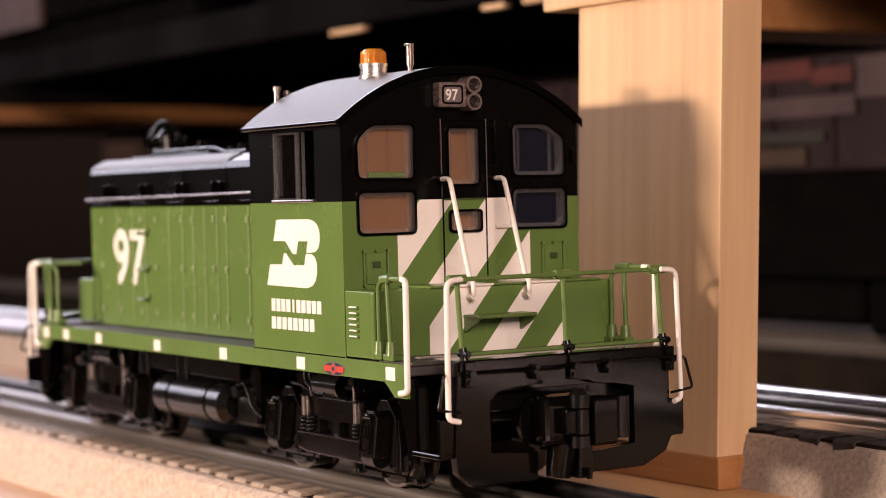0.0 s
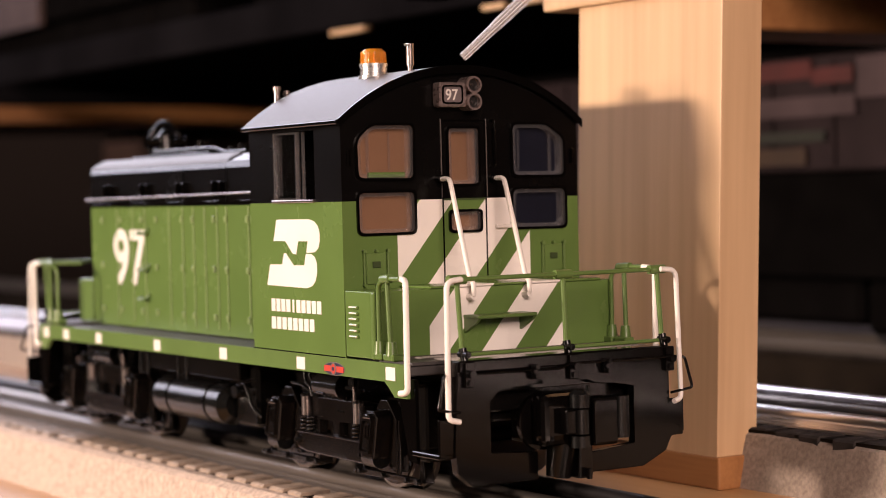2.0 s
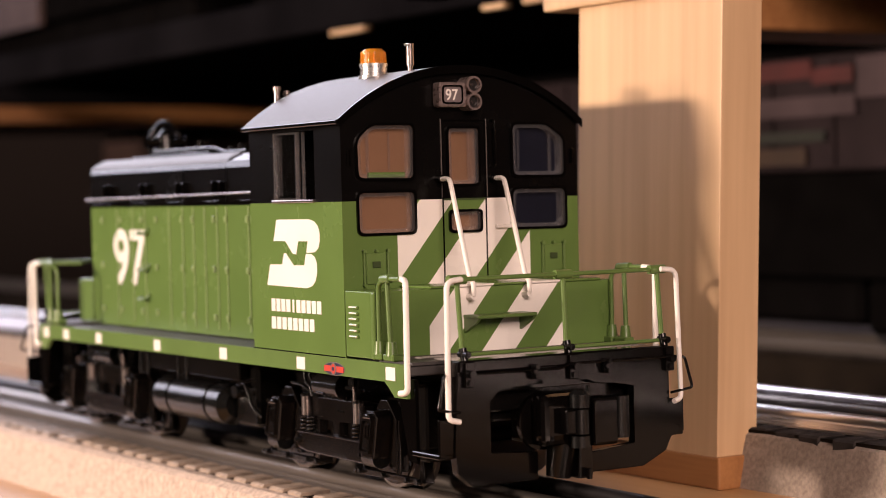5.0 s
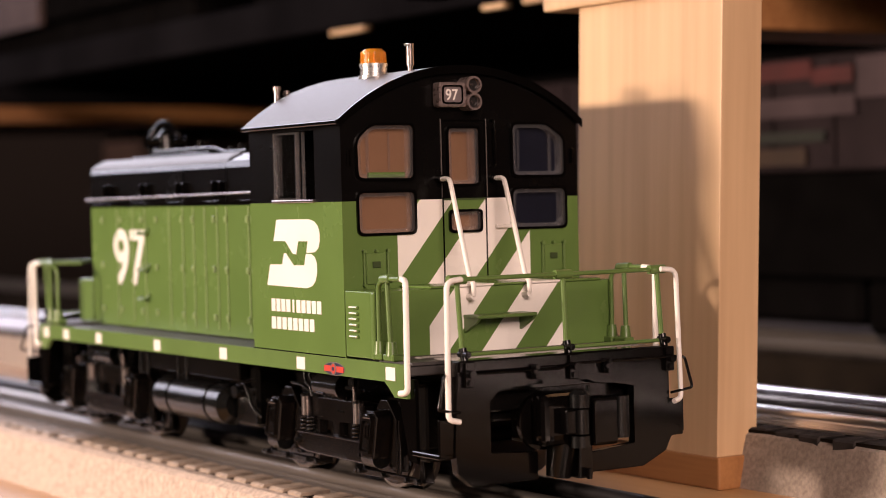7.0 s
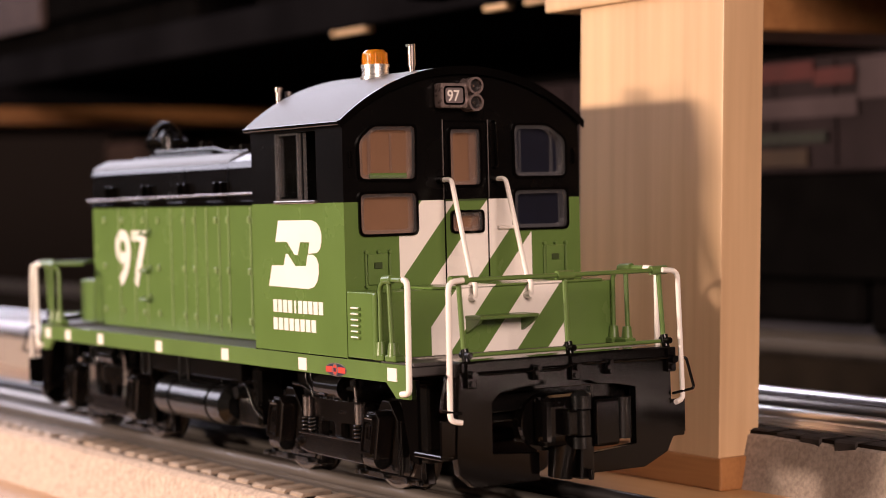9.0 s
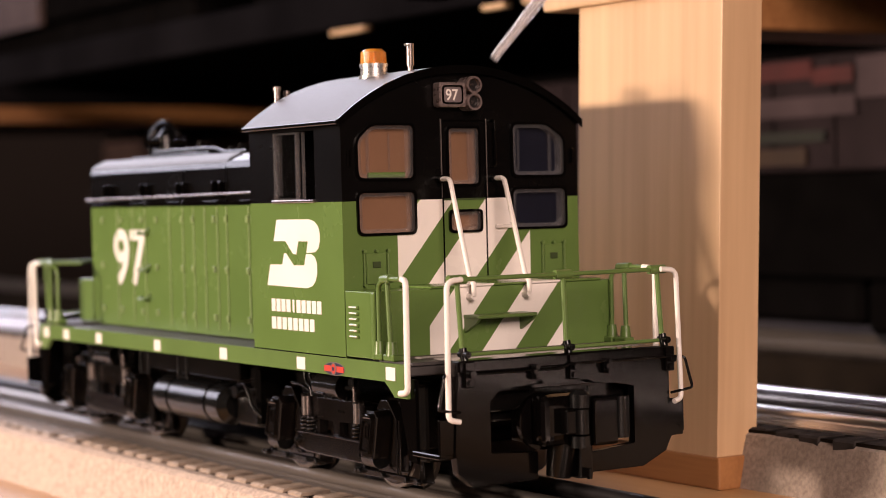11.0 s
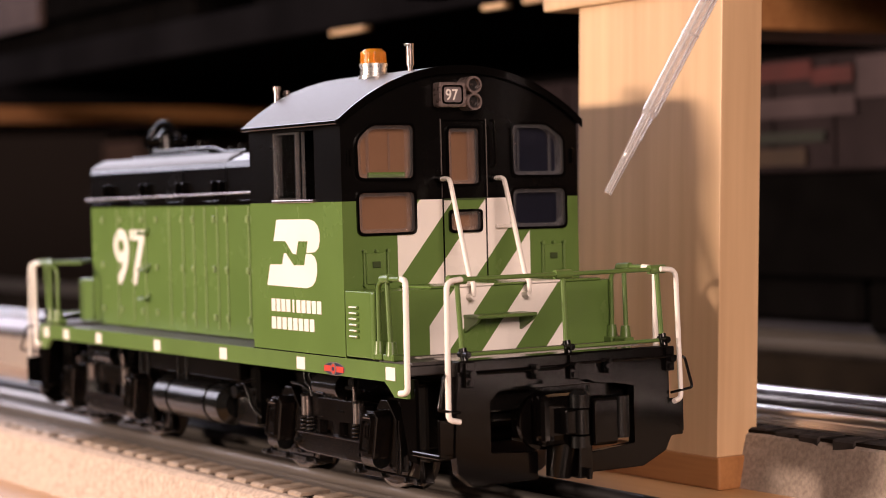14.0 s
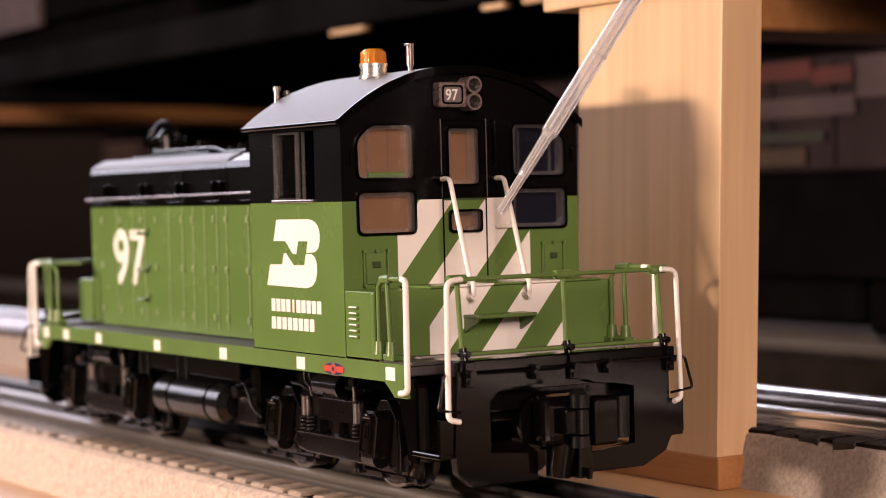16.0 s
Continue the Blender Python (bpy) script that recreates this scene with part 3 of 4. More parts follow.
    part("lift_rod", wire([(f(38.9), -25, 28.4), (f(38.9), -2, 28.1), (f(38.9), 0, 28.9), (f(38.9), 26, 28.7)], 0.25, bend=1), M_BLACK, loco)
    # coupler
    part("draft_box", bx(22, 33, -22, 19, 19.5, 24, bev=0.3), M_MATT, loco)
    cp = part("coupler", bx(30, 42, -9.5, 0.5, 12.6, 20.6, bev=0.8, seg=2), M_MATT, loco, "glossy black knuckle coupler")
    part("coupler_head", bx(39.5, 45.4, -11.4, -1.0, 12.6, 23.6, bev=2.4, seg=4), M_BLACK, cp)
    part("head_collar", rod((f(39.2), -8.2, 17.6), (f(40.4), -8.2, 17.6), 6.0, n=32), M_BLACK, cp)
    for z0, z1, r in ((12.3, 14.7, 2.25), (15.1, 20.2, 2.05), (20.6, 23.3, 2.25)):
        part("knuckle", rod((f(46.4), -3.1, z0), (f(46.4), -3.1, z1), r, n=28), M_SMOOTH, cp)
    part("knuckle_cap", rod((f(46.4), -3.1, 23.3), (f(46.4), -3.1, 24.3), 2.25, n=28, r2=1.2), M_SMOOTH, cp)
    part("knuckle_pin", rod((f(46.6), -0.9, 22.6), (f(46.6), -0.9, 25.0), 0.6, n=16), M_SMOOTH, cp)
    part("knuckle_lug", bx(45.4, 48.0, -7.6, -5.2, 15.2, 20.4, bev=0.4, seg=2), M_BLACK, cp)
    part("knuckle_jaw", bx(42.8, 48.2, -0.8, 5.6, 12.4, 22.3, bev=0.7, seg=3), M_BLACK, cp)
    part("jaw_rib", bx(48.1, 48.5, -0.7, -0.2, 19.2, 21.6, bev=0.1), M_SMOOTH, cp)
    part("jaw_rib", bx(48.1, 48.5, -0.7, -0.2, 12.8, 15.0, bev=0.1), M_SMOOTH, cp)
    part("guard_arm", bx(38.5, 42.0, 3.0, 13.0, 12.9, 21.7, bev=0.9, seg=3), M_BLACK, cp)
    part("guard_edge", rod((f(42.0), 10.6, 12.9), (f(42.0), 10.6, 21.7), 2.2, n=32), M_SMOOTH, cp)
    part("guard_top", rod((f(41.6), 6.4, 20.4), (f(41.6), 6.4, 21.9), 2.0, n=28), M_SMOOTH, cp)
    part("coupler_foot", rod((f(41.0), -5.0, 5.8), (f(41.6), -4.2, 13.0), 2.6, r2=3.4, n=24), M_MATT, cp)
    part("foot_block", bx(41.5, 45, -2.4, 1.2, 5.4, 12.6, bev=0.5, seg=2), M_MATT, cp)
    part("foot_pin", rod((f(46.0), -0.6, 5.4), (f(46.0), -0.6, 7.6), 0.6, n=12), M_BLACK, cp)


def cab():
    # end wall with its window openings
    crown, eave = 93.6, 82.2
    rad = (32.0 ** 2 + (crown - eave) ** 2) / (2 * (crown - eave))
    arc = lambda y: crown - rad + math.sqrt(rad * rad - y * y)
    top = [(32 - i * 64 / 32, arc(32 - i * 64 / 32)) for i in range(33)]
    upL = rounded([(-28.4, 68.8), (-13.2, 68.6), (-13.0, 81.5), (-24.6, 81.5), (-28.6, 78.0)], 1.6)
    upR = rounded([(-u, v) for u, v in [(-28.4, 68.8), (-13.0, 68.9), (-12.9, 81.7), (-23.0, 81.7), (-28.4, 78.0)]][::-1], 1.6)
    loL = rounded([(-28.4, 56.6), (-13.0, 56.6), (-13.0, 66.6), (-28.5, 66.6)], 1.6)
    loR = rounded([(12.7, 56.9), (28.6, 56.8), (28.6, 66.7), (12.7, 66.7)], 1.6)
    dW = rounded([(-4.7, 67.1), (4.4, 67.1), (4.4, 80.8), (-4.7, 80.8)], 1.1)
    sW = rounded([(-4.4, 56.6), (4.7, 56.6), (4.7, 61.9), (-4.4, 61.9)], 1.1)
    wins = (upL, upR, loL, loR, dW, sW)
    outer = [(-32, 30), (32, 30)] + top
    end = part("cab_end_wall", pierced(outer, wins, at_x(0), -1.2, 0), M_FACE, loco, "cab end wall, black above, green with white slanting stripes below")
    for w in wins:
        rim = part("window_frame", ring(w, shrunk(w, 0.55), at_x(0), -0.9, 0.55), M_BLACK, end, "raised glossy black window frame")
        inner = shrunk(w, 0.5)
        g = part("window_rim", ring(inner, shrunk(w, 1.15), at_x(0), -2.4, 0.25), M_RIM, end, "clear plastic window rim")
        p = part("window_pane", prism(shrunk(w, 1.6), at_x(0), -0.5, -0.1), M_GLASS, end, "clear window pane")
        p.visible_shadow = False
        g.visible_shadow = False
        edge = part("window_lip", ring(shrunk(w, 1.15), shrunk(w, 1.38), at_x(0), -1.0, 0.34), M_RIM, end, "pale edge of the clear window rim")
        edge.visible_shadow = False
    # door seams and grab rails
    for y in (-5.75, 5.95):
        part("door_seam", box(0, 0.16, y - 0.16, y + 0.16, 45, 82), M_BLACK, end)
    part("door_seam", box(0, 0.16, -5.7, 5.9, 81.8, 82.2), M_BLACK, end)
    # Thin pale strips paint the highlight on the door outline.
    for y in (-6.05, 6.2):
        part("door_highlight", box(0, 0.3, y - 0.09, y + 0.09, 64.6, 82.4), M_RIB, end, "pale strip painted as the highlight along the cab door")
    part("door_seam", box(0, 0.14, -5.7, 5.9, 64.0, 64.4), M_SEAM, end)
    part("door_handle", wire([(0, 7.6, 82), (1.2, 7.8, 82), (1.2, 8.1, 71.6), (0, 7.6, 71.4)], 0.3, bend=0.8), M_BLACK, end)
    part("door_latch", box(0, 1.0, 8.3, 12.5, 57.3, 58.2, 0.2), M_WHITE, end, "small white latch")
    for y in (-30.2, 30.3):
        part("hinge", box(0, 0.7, y - 0.4, y + 0.4, 72, 75.6, 0.15), M_BLACK, end)
    # numbered headlight
    part("headlight_housing", box(0, 3.2, -8.0, -0.6, 84.9, 90.5, 0.7, seg=3), M_LAMPMETAL, end, "dark chrome headlight housing with number glass")
    plate = rounded([(-7.4, 85.6), (-1.9, 85.6), (-1.9, 89.8), (-7.4, 89.8)], 0.9)
    part("headlight_plate_rim", ring(plate, shrunk(plate, 0.35), at_x(3.2), 0, 0.3), M_BLACK, end)
    part("number_plate", prism(shrunk(plate, 0.35), at_x(3.2), 0, 0.12), M_PLATE, end, "grey number glass reading 97")
    m = Matrix(((0, 0, 1, 3.34 * MM), (1, 0, 0, -6.55 * MM), (0, 1, 0, 86.45 * MM), (0, 0, 0, 1)))
    lettering("number", "97", m, 3.5 * MM, 0.05 * MM, M_WHITE, end, 0.95, 0.05 * MM)
    for z in (89.9, 86.1):
        c = [(0.75 + 2.0 * math.cos(k * math.pi / 14), z + 1.95 * math.sin(k * math.pi / 14)) for k in range(28)]
        part("lamp_ring", ring(c, shrunk(c, 0.5), at_x(0), 0, 4.2), M_LAMPMETAL, end, "chrome headlight ring")
        part("headlight", rod((0.5, 0.75, z), (3.1, 0.75, z), 1.55, n=24), M_LENS, end, "dark unlit headlight lens")
        part("headlight_bulb", rod((3.0, 0.75, z), (3.5, 0.75, z), 0.5, n=16, r2=0.2), M_DARKMETAL, end)
    # small hatches with hinges
    for y0, y1, z0, z1 in ((-26.4, -21.2, 45.9, 52.8), (21.8, 27.0, 46.2, 53.2)):
        h = part("hatch", box(0, 0.45, y0, y1, z0, z1, 0.15), M_GREEN, end, "small green hatch")
        for y in (y0 - 0.5, y1 + 0.4):
            part("hatch_strip", rod((0.35, y, z0 - 0.3), (0.35, y, z1 + 0.4), 0.3), M_GREEN, end)
            for z in (z0 - 0.2, z1 + 0.4):
                part("rivet", rod((0, y, z), (0.9, y, z), 0.42, n=10), M_GREEN, end)
        ym = (y0 + y1) / 2
        part("hatch_latch", box(0.4, 0.8, ym - 1.1, ym + 0.9, z0 + 3.6, z0 + 5.0, 0.1), M_SEAM, end)
        for z in (z0 - 0.3, z1 + 0.4):
            part("rivet", rod((0, ym, z), (0.9, ym, z), 0.35, n=10), M_GREEN, end)
    # long white grab rails over the end steps
    for y, dy in ((-7.0, 0), (7.7, 0.2)):
        part("long_grab_rail", wire([(1.4, y, 68.8), (4.6, y + 0.2, 68.9), (13.6, y - 1.0 + dy, 47.0), (15.2, y - 1.0 + dy, 45.6), (14.6, y - 0.7 + dy, 43.0)], 0.56, bend=1.4), M_WHITE, loco, "long bent white grab rail")
        part("grab_rail_boss", rod((0, y, 68.8), (1.8, y, 68.8), 0.95), M_BLACK, end)
        part("grab_rail_foot", rod((12.5, y - 0.7 + dy, 42.6), (14.8, y - 0.7 + dy, 42.8), 0.75), M_WHITE, loco)
    # side walls
    for s in (-1, 1):
        win = [(-31.2, 64.8), (-12.0, 64.8), (-12.0, 80.4), (-31.2, 80.4)]
        w0, w1 = (30.8, 32) if s < 0 else (-32, -30.8)
        side = part("cab_side_wall", pierced([(-43.5, 30), (-1.2, 30), (-1.2, 82.2), (-43.5, 82.2)], [win], at_y(0), w0, w1), M_BODY, loco, "cab side wall, black above and green below")
        o = s * 32.0
        part("sliding_sash", ring([(-31, 64.9), (-20, 64.9), (-20, 80.3), (-31, 80.3)], shrunk([(-31, 64.9), (-20, 64.9), (-20, 80.3), (-31, 80.3)], 0.45), at_y(o), -0.8, 0.35) if s < 0 else ring([(-31, 64.9), (-20, 64.9), (-20, 80.3), (-31, 80.3)], shrunk([(-31, 64.9), (-20, 64.9), (-20, 80.3), (-31, 80.3)], 0.45), at_y(o), 0.8, -0.35), M_EDGE, side, "clear plastic sliding sash")
        p = part("window_pane", box(-30.2, -20.8, o - s * 0.6, o - s * 0.3, 65.8, 79.6), M_GLASS, side)
        p.visible_shadow = False
        for x in (-30.6, -20.1, -17.2):
            part("sash_bar", box(x - 0.16, x + 0.16, o - s * 0.5, o + s * 0.3, 65, 80.2, 0.08), M_RIM, side, "clear plastic sash edge")
        part("window_sill", box(-31.8, -11.8, o - s * 0.6, o + s * 0.7, 64.2, 64.9, 0.2), M_DARKMETAL, side, "bright window sill strip")
        part("cab_foot_joint", box(-43.4, -0.2, o - s * 0.3, o + s * 0.12, 29.95, 30.25), M_BLACK, side)
    part("cab_rear_wall", box(-43.5, -42.3, -30.8, 30.8, 30, 82), M_BODY, loco)
    # lining seen through the windows
    part("cab_lining", box(-3.4, -2.6, -30.6, 8.2, 47, 82, 0.2), M_TAN, loco, "tan cab lining")
    part("cab_lining", box(-3.6, -3.0, 8.4, 30.6, 46, 82, 0.2), M_DARKBLUE, loco, "dark control stand")
    part("cab_floor", box(-42, -1.3, -30.6, 30.6, 46, 47), M_DECK, loco)
    # Added partition that stops the work lamp shining through both side windows.
    part("cab_light_block", box(-42, -4, -1, 1, 47, 88), M_DECK, loco)
    # Added rods that imitate the upright glints in the glazing.
    for y, z0, z1, r in ((-24.2, 70, 80.2, 0.5), (-18.6, 71, 79.5, 0.3), (2.6, 68.5, 79.5, 0.45), (16.5, 70.5, 80, 0.35), (25.4, 70, 79, 0.5), (3.0, 57.6, 61, 0.35)):
        part("window_glint_rod", rod((-1.9, y, z0), (-1.9, y, z1), r, n=8), M_EDGE, loco, "clear rod standing in for a glint in the window")
    part("inner_ledge", box(-2.6, -2.0, -24, -14.2, 69.4, 70.6, 0.2), M_GREEN, loco)
    part("cab_seat", box(-24, -17, -24, -15, 47, 69.5, 1.0, seg=2), M_DECK, loco, "dark seat back")
    # arched roof shell with a small overhang
    out = [(-33.0 + i * 66 / 40) for i in range(41)]
    arc2 = lambda y: crown - rad + math.sqrt(max(0, rad * rad - y * y))
    pts = [(y, arc2(y) + 0.9) for y in out] + [(y, arc2(y)) for y in reversed(out)]
    bm = prism(pts, lambda u, v, w=0: (w, u, v), -44.6, 0.6)
    for f in bm.faces:
        f.smooth = len(f.verts) == 4 and abs(f.calc_center_median().y) < 32.9
    part("cab_roof", bm, M_ROOF, loco, "arched dark roof catching cool window light")
    rim = [(y, arc2(y) + 0.95) for y in out] + [(y, arc2(y) - 0.9) for y in reversed(out)]
    part("roof_rim", prism(rim, lambda u, v, w=0: (w, u, v), 0.62, 1.15), M_BLACK, loco, "glossy black roof edge")
    for s in (-1, 1):
        part("roof_gutter", box(-44.8, 0.8, s * 32.2, s * 33.5, 81.2, 82.2, 0.25), M_BLACK, loco)
    # beacon, horn and stacks
    bc = part("beacon_base", rod((-22, -10, 91.6), (-22, -10, 93.4), 3.6, n=28), M_CHROME, loco, "silver beacon base")
    part("beacon_body", rod((-22, -10, 93.4), (-22, -10, 96.0), 3.15, n=28), M_CHROME, bc)
    part("beacon_flange", rod((-22, -10, 95.4), (-22, -10, 96.2), 3.35, n=28), M_CHROME, bc)
    bm = bmesh.new()
    rod((-22, -10, 96.2), (-22, -10, 98.8), 2.95, bm, n=28)
    rod((-22, -10, 98.8), (-22, -10, 99.6), 2.95, bm, n=28, r2=2.1)
    for k in range(14):
        a = k * math.pi / 7
        rod((-22 + 2.8 * math.cos(a), -10 + 2.8 * math.sin(a), 96.2), (-22 + 2.7 * math.cos(a), -10 + 2.7 * math.sin(a), 98.9), 0.3, bm, n=6)
    part("beacon_lens", bm, M_AMBER, bc, "ribbed amber beacon lens")
    h = part("horn_stem", rod((-8, -8.6, 92), (-8, -8.6, 95.2), 0.6), M_DARKMETAL, loco)
    part("horn", rod((-8, -8.6, 94.9), (-8, -8.6, 99.9), 0.88, n=16), M_DARKMETAL, h, "small upright chrome horn")
    part("horn_lip", rod((-8, -10.0, 99.6), (-8, -8.6, 99.7), 0.3), M_CHROME, h)
    for y, z, r in ((-22.6, 92.2, 0.75), (-20.0, 91.2, 0.65)):
        w = part("whistle", rod((-46.5, y, 76), (-46.5, y, z), r), M_DARKMETAL, loco, "small upright chrome whistle")
        part("whistle_cap", rod((-46.5, y, z - 1.0), (-46.5, y, z), r + 0.25), M_DARKMETAL, w)
    # low box ahead of the end wall
    fb = part("end_box", box(0.2, 12.5, -32, 32, 30.4, 44.9, 0.35, seg=2), M_BOX, loco, "low green box with white slanting stripes")
    part("box_lid", box(0.2, 13.0, -17.9, 28.5, 44.9, 45.4, 0.15), M_BOX, fb)
    for i in range(6):
        z = 41.2 - i * 1.27
        lv = part("louvre", box(2.7, 6.2, -32.6, -31.9, z - 0.3, z + 0.42, 0.2), M_GREEN, fb)
        part("louvre_edge", box(2.9, 6.0, -32.72, -32.55, z + 0.02, z + 0.3, 0.05), M_WHITE, lv, "white louvre edge")
    part("box_strip", box(11.6, 12.9, -32.35, -31.6, 30.4, 44.6, 0.2), M_GREEN, fb)
    part("end_step", box(12.4, 18.6, -9.2, 6.6, 38.0, 38.8, 0.2), M_GREEN, loco, "green bracketed step")
    for y in (-9.0, 5.8):
        part("step_gusset", prism([(12.5, 38.2), (18.4, 38.2), (17.4, 37.2), (12.5, 34.8)], lambda u, v, w=0, yy=y: (u, yy + w, v), 0, 0.7), M_GREEN, loco)


def markings():
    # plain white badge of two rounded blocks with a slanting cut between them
    up = [(-30.6, 60.4), (-15.2, 60.5), (-12.6, 60.0), (-11.0, 58.9), (-10.3, 57.4), (-10.3, 55.6), (-11.0, 54.0), (-12.6, 53.1), (-16.6, 52.9), (-15.8, 55.5), (-20.3, 55.5), (-21.5, 52.5), (-23.0, 52.6), (-26.5, 55.5), (-32.2, 55.5)]
    dn = [(-35.9, 45.2), (-16.7, 44.9), (-14.2, 45.4), (-12.6, 46.7), (-11.9, 48.4), (-11.9, 50.6), (-12.8, 52.0), (-14.2, 52.6), (-16.8, 52.7), (-17.7, 50.1), (-22.8, 50.0), (-26.4, 52.7), (-27.3, 52.7), (-28.3, 50.1), (-34.2, 50.0)]
    for pts in (up, dn):
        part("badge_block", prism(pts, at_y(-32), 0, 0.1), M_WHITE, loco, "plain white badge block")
    # lettering shown as plain upright bars
    for x0, x1, z0, z1, n, narrow in ((-34.3, -10.1, 39.2, 42.1, 10, 4), (-34.4, -13.5, 35.1, 37.9, 8, 99)):
        w = (x1 - x0) / n
        for i in range(n):
            k = 0.32 if i == narrow else 0.76
            part("lettering_bar", box(x0 + i * w + w * (0.5 - k / 2), x0 + i * w + w * (0.5 + k / 2), -32.12, -31.95, z0, z1), M_WHITE, loco)
    m = Matrix(((1, 0, 0, -156.9 * MM), (0, 0, -1, -18.62 * MM), (0, 1, 0, 42.4 * MM), (0, 0, 0, 1)))
    lettering("hood_number", "97", m, 21.4 * MM, 0.05 * MM, M_WHITE, loco, 1.04, 0.5 * MM)


def hood():
    x0, x1 = -173.0, -43.6
    prof = [(-18.5, 30), (18.5, 30), (18.5, 73.6), (17.6, 75.4), (13.5, 77.2), (-13.5, 77.2), (-17.6, 75.4), (-18.5, 73.6)]
    h = part("hood", prism(prof, lambda u, v, w=0: (w, u, v), x0, x1), M_BODY, loco, "long engine hood, green with a black top")
    part("hood_top", prism([(-17.9, 75.0), (-17.4, 75.9), (-13.4, 77.7), (13.4, 77.7), (17.4, 75.9), (17.9, 75.0)], lambda u, v, w=0: (w, u, v), x0 - 0.4, -84), M_ROOF, h, "dark rounded hood top")
    part("hood_nose", box(-184, -173, -18.5, 18.5, 30, 42.8, 0.6, seg=2), M_GREEN, h, "low green nose box")
    for s in (-1, 1):
        o = s * 18.5
        for x in (-154.0, -143.2, -134.7, -118.6, -110.0, -103.3, -96.5, -89.1, -83.5, -71.1):
            part("door_seam", box(x - 0.3, x + 0.3, o - 0.1, o + s * 0.2, 31.5, 63.6), M_LITGREEN, h)
        for x in (-164.5, -151.5, -137, -127, -110.5, -103.8, -91.0, -83.8, -71.8, -68.5):
            for z in (60.3, 47.2, 34.6):
                part("hinge", box(x - 0.7, x + 0.7, o - 0.1, o + s * 0.55, z - 0.9, z + 0.9, 0.25), M_LITGREEN, h)
        for z in (57.2, 47.0, 38.9):
            part("lift_hook", wire([(-137.4, o, z), (-137.2, o + s * 1.8, z - 0.8), (-132.2, o + s * 1.8, z - 0.8), (-132.0, o, z + 0.8)], 0.38, bend=0.8), M_GREEN, h)
        part("hood_rail", wire([(x0 - 0.5, o + s * 1.3, 66.2), (x1, o + s * 1.3, 67.2)], 0.3), M_DARKMETAL, h, "thin metal handrail along the hood")
        for x in (-158, -132.5, -109, -87):
            for d in (-2.0, 2.0):
                part("rail_bracket", box(x + d - 0.45, x + d + 0.45, o, o + s * 1.5, 66.0, 70.2, 0.2), M_BLACK, h)
        for x in (-109, -83.2):
            part("panel_joint", box(x - 0.15, x + 0.15, o - 0.1, o + s * 0.1, 65, 74.4), M_DECK, h)
        part("hood_lip", box(x0, x1, o - 0.1, o + s * 0.25, 63.9, 65.2, 0.1), M_BLACK, h)
    # bell in its yoke, stacks and clutter on the hood
    b = part("bell_yoke", wire([(-160, -4.6, 77), (-160, -4.6, 85.5), (-160, 0, 89.2), (-160, 4.6, 85.5), (-160, 4.6, 77)], 0.9, bend=3), M_BLACK, loco, "black bell bracket")
    bm = bmesh.new()
    rod((-160, 0, 78.6), (-160, 0, 80.2), 4.2, bm, n=20, r2=3.3)
    rod((-160, 0, 80.2), (-160, 0, 84.6), 3.3, bm, n=20, r2=2.4)
    rod((-160, 0, 84.6), (-160, 0, 86.4), 2.4, bm, n=20, r2=0.8)
    part("bell", bm, M_SMOOTH, b, "black bell")
    part("bell_weight", rod((-160, -6.2, 82.5), (-160, 6.2, 82.5), 1.5, n=14), M_BLACK, b)
    part("hood_hatch", box(-152, -112, -9, 9, 77.2, 78.6, 0.2), M_MATT, h)
    part("hood_hatch", box(-166, -154, -8, 8, 77.2, 78.4, 0.2), M_MATT, h)
    for x, y, r, z in ((-126, -4, 2.0, 82.0), (-108, -4, 1.4, 80.0), (-100, -5, 1.6, 80.4), (-94, 2, 1.3, 79.8), (-137, 3, 2.0, 81), (-118, 2, 1.1, 80.2)):
        part("stack", rod((x, y, 77), (x, y, z), r, n=16), M_BLACK, h)
    part("hood_pipe", wire([(-150, -8, 79.6), (-112, -8, 79.6), (-104, -8, 78.2), (-92, -8, 78.2)], 0.45, bend=2), M_MATT, h)
    for s in (-1, 1):
        part("walk_rail", wire([(-173, s * 22, 47.6), (-181, s * 30, 47.8)], 0.5), M_GREEN, loco)


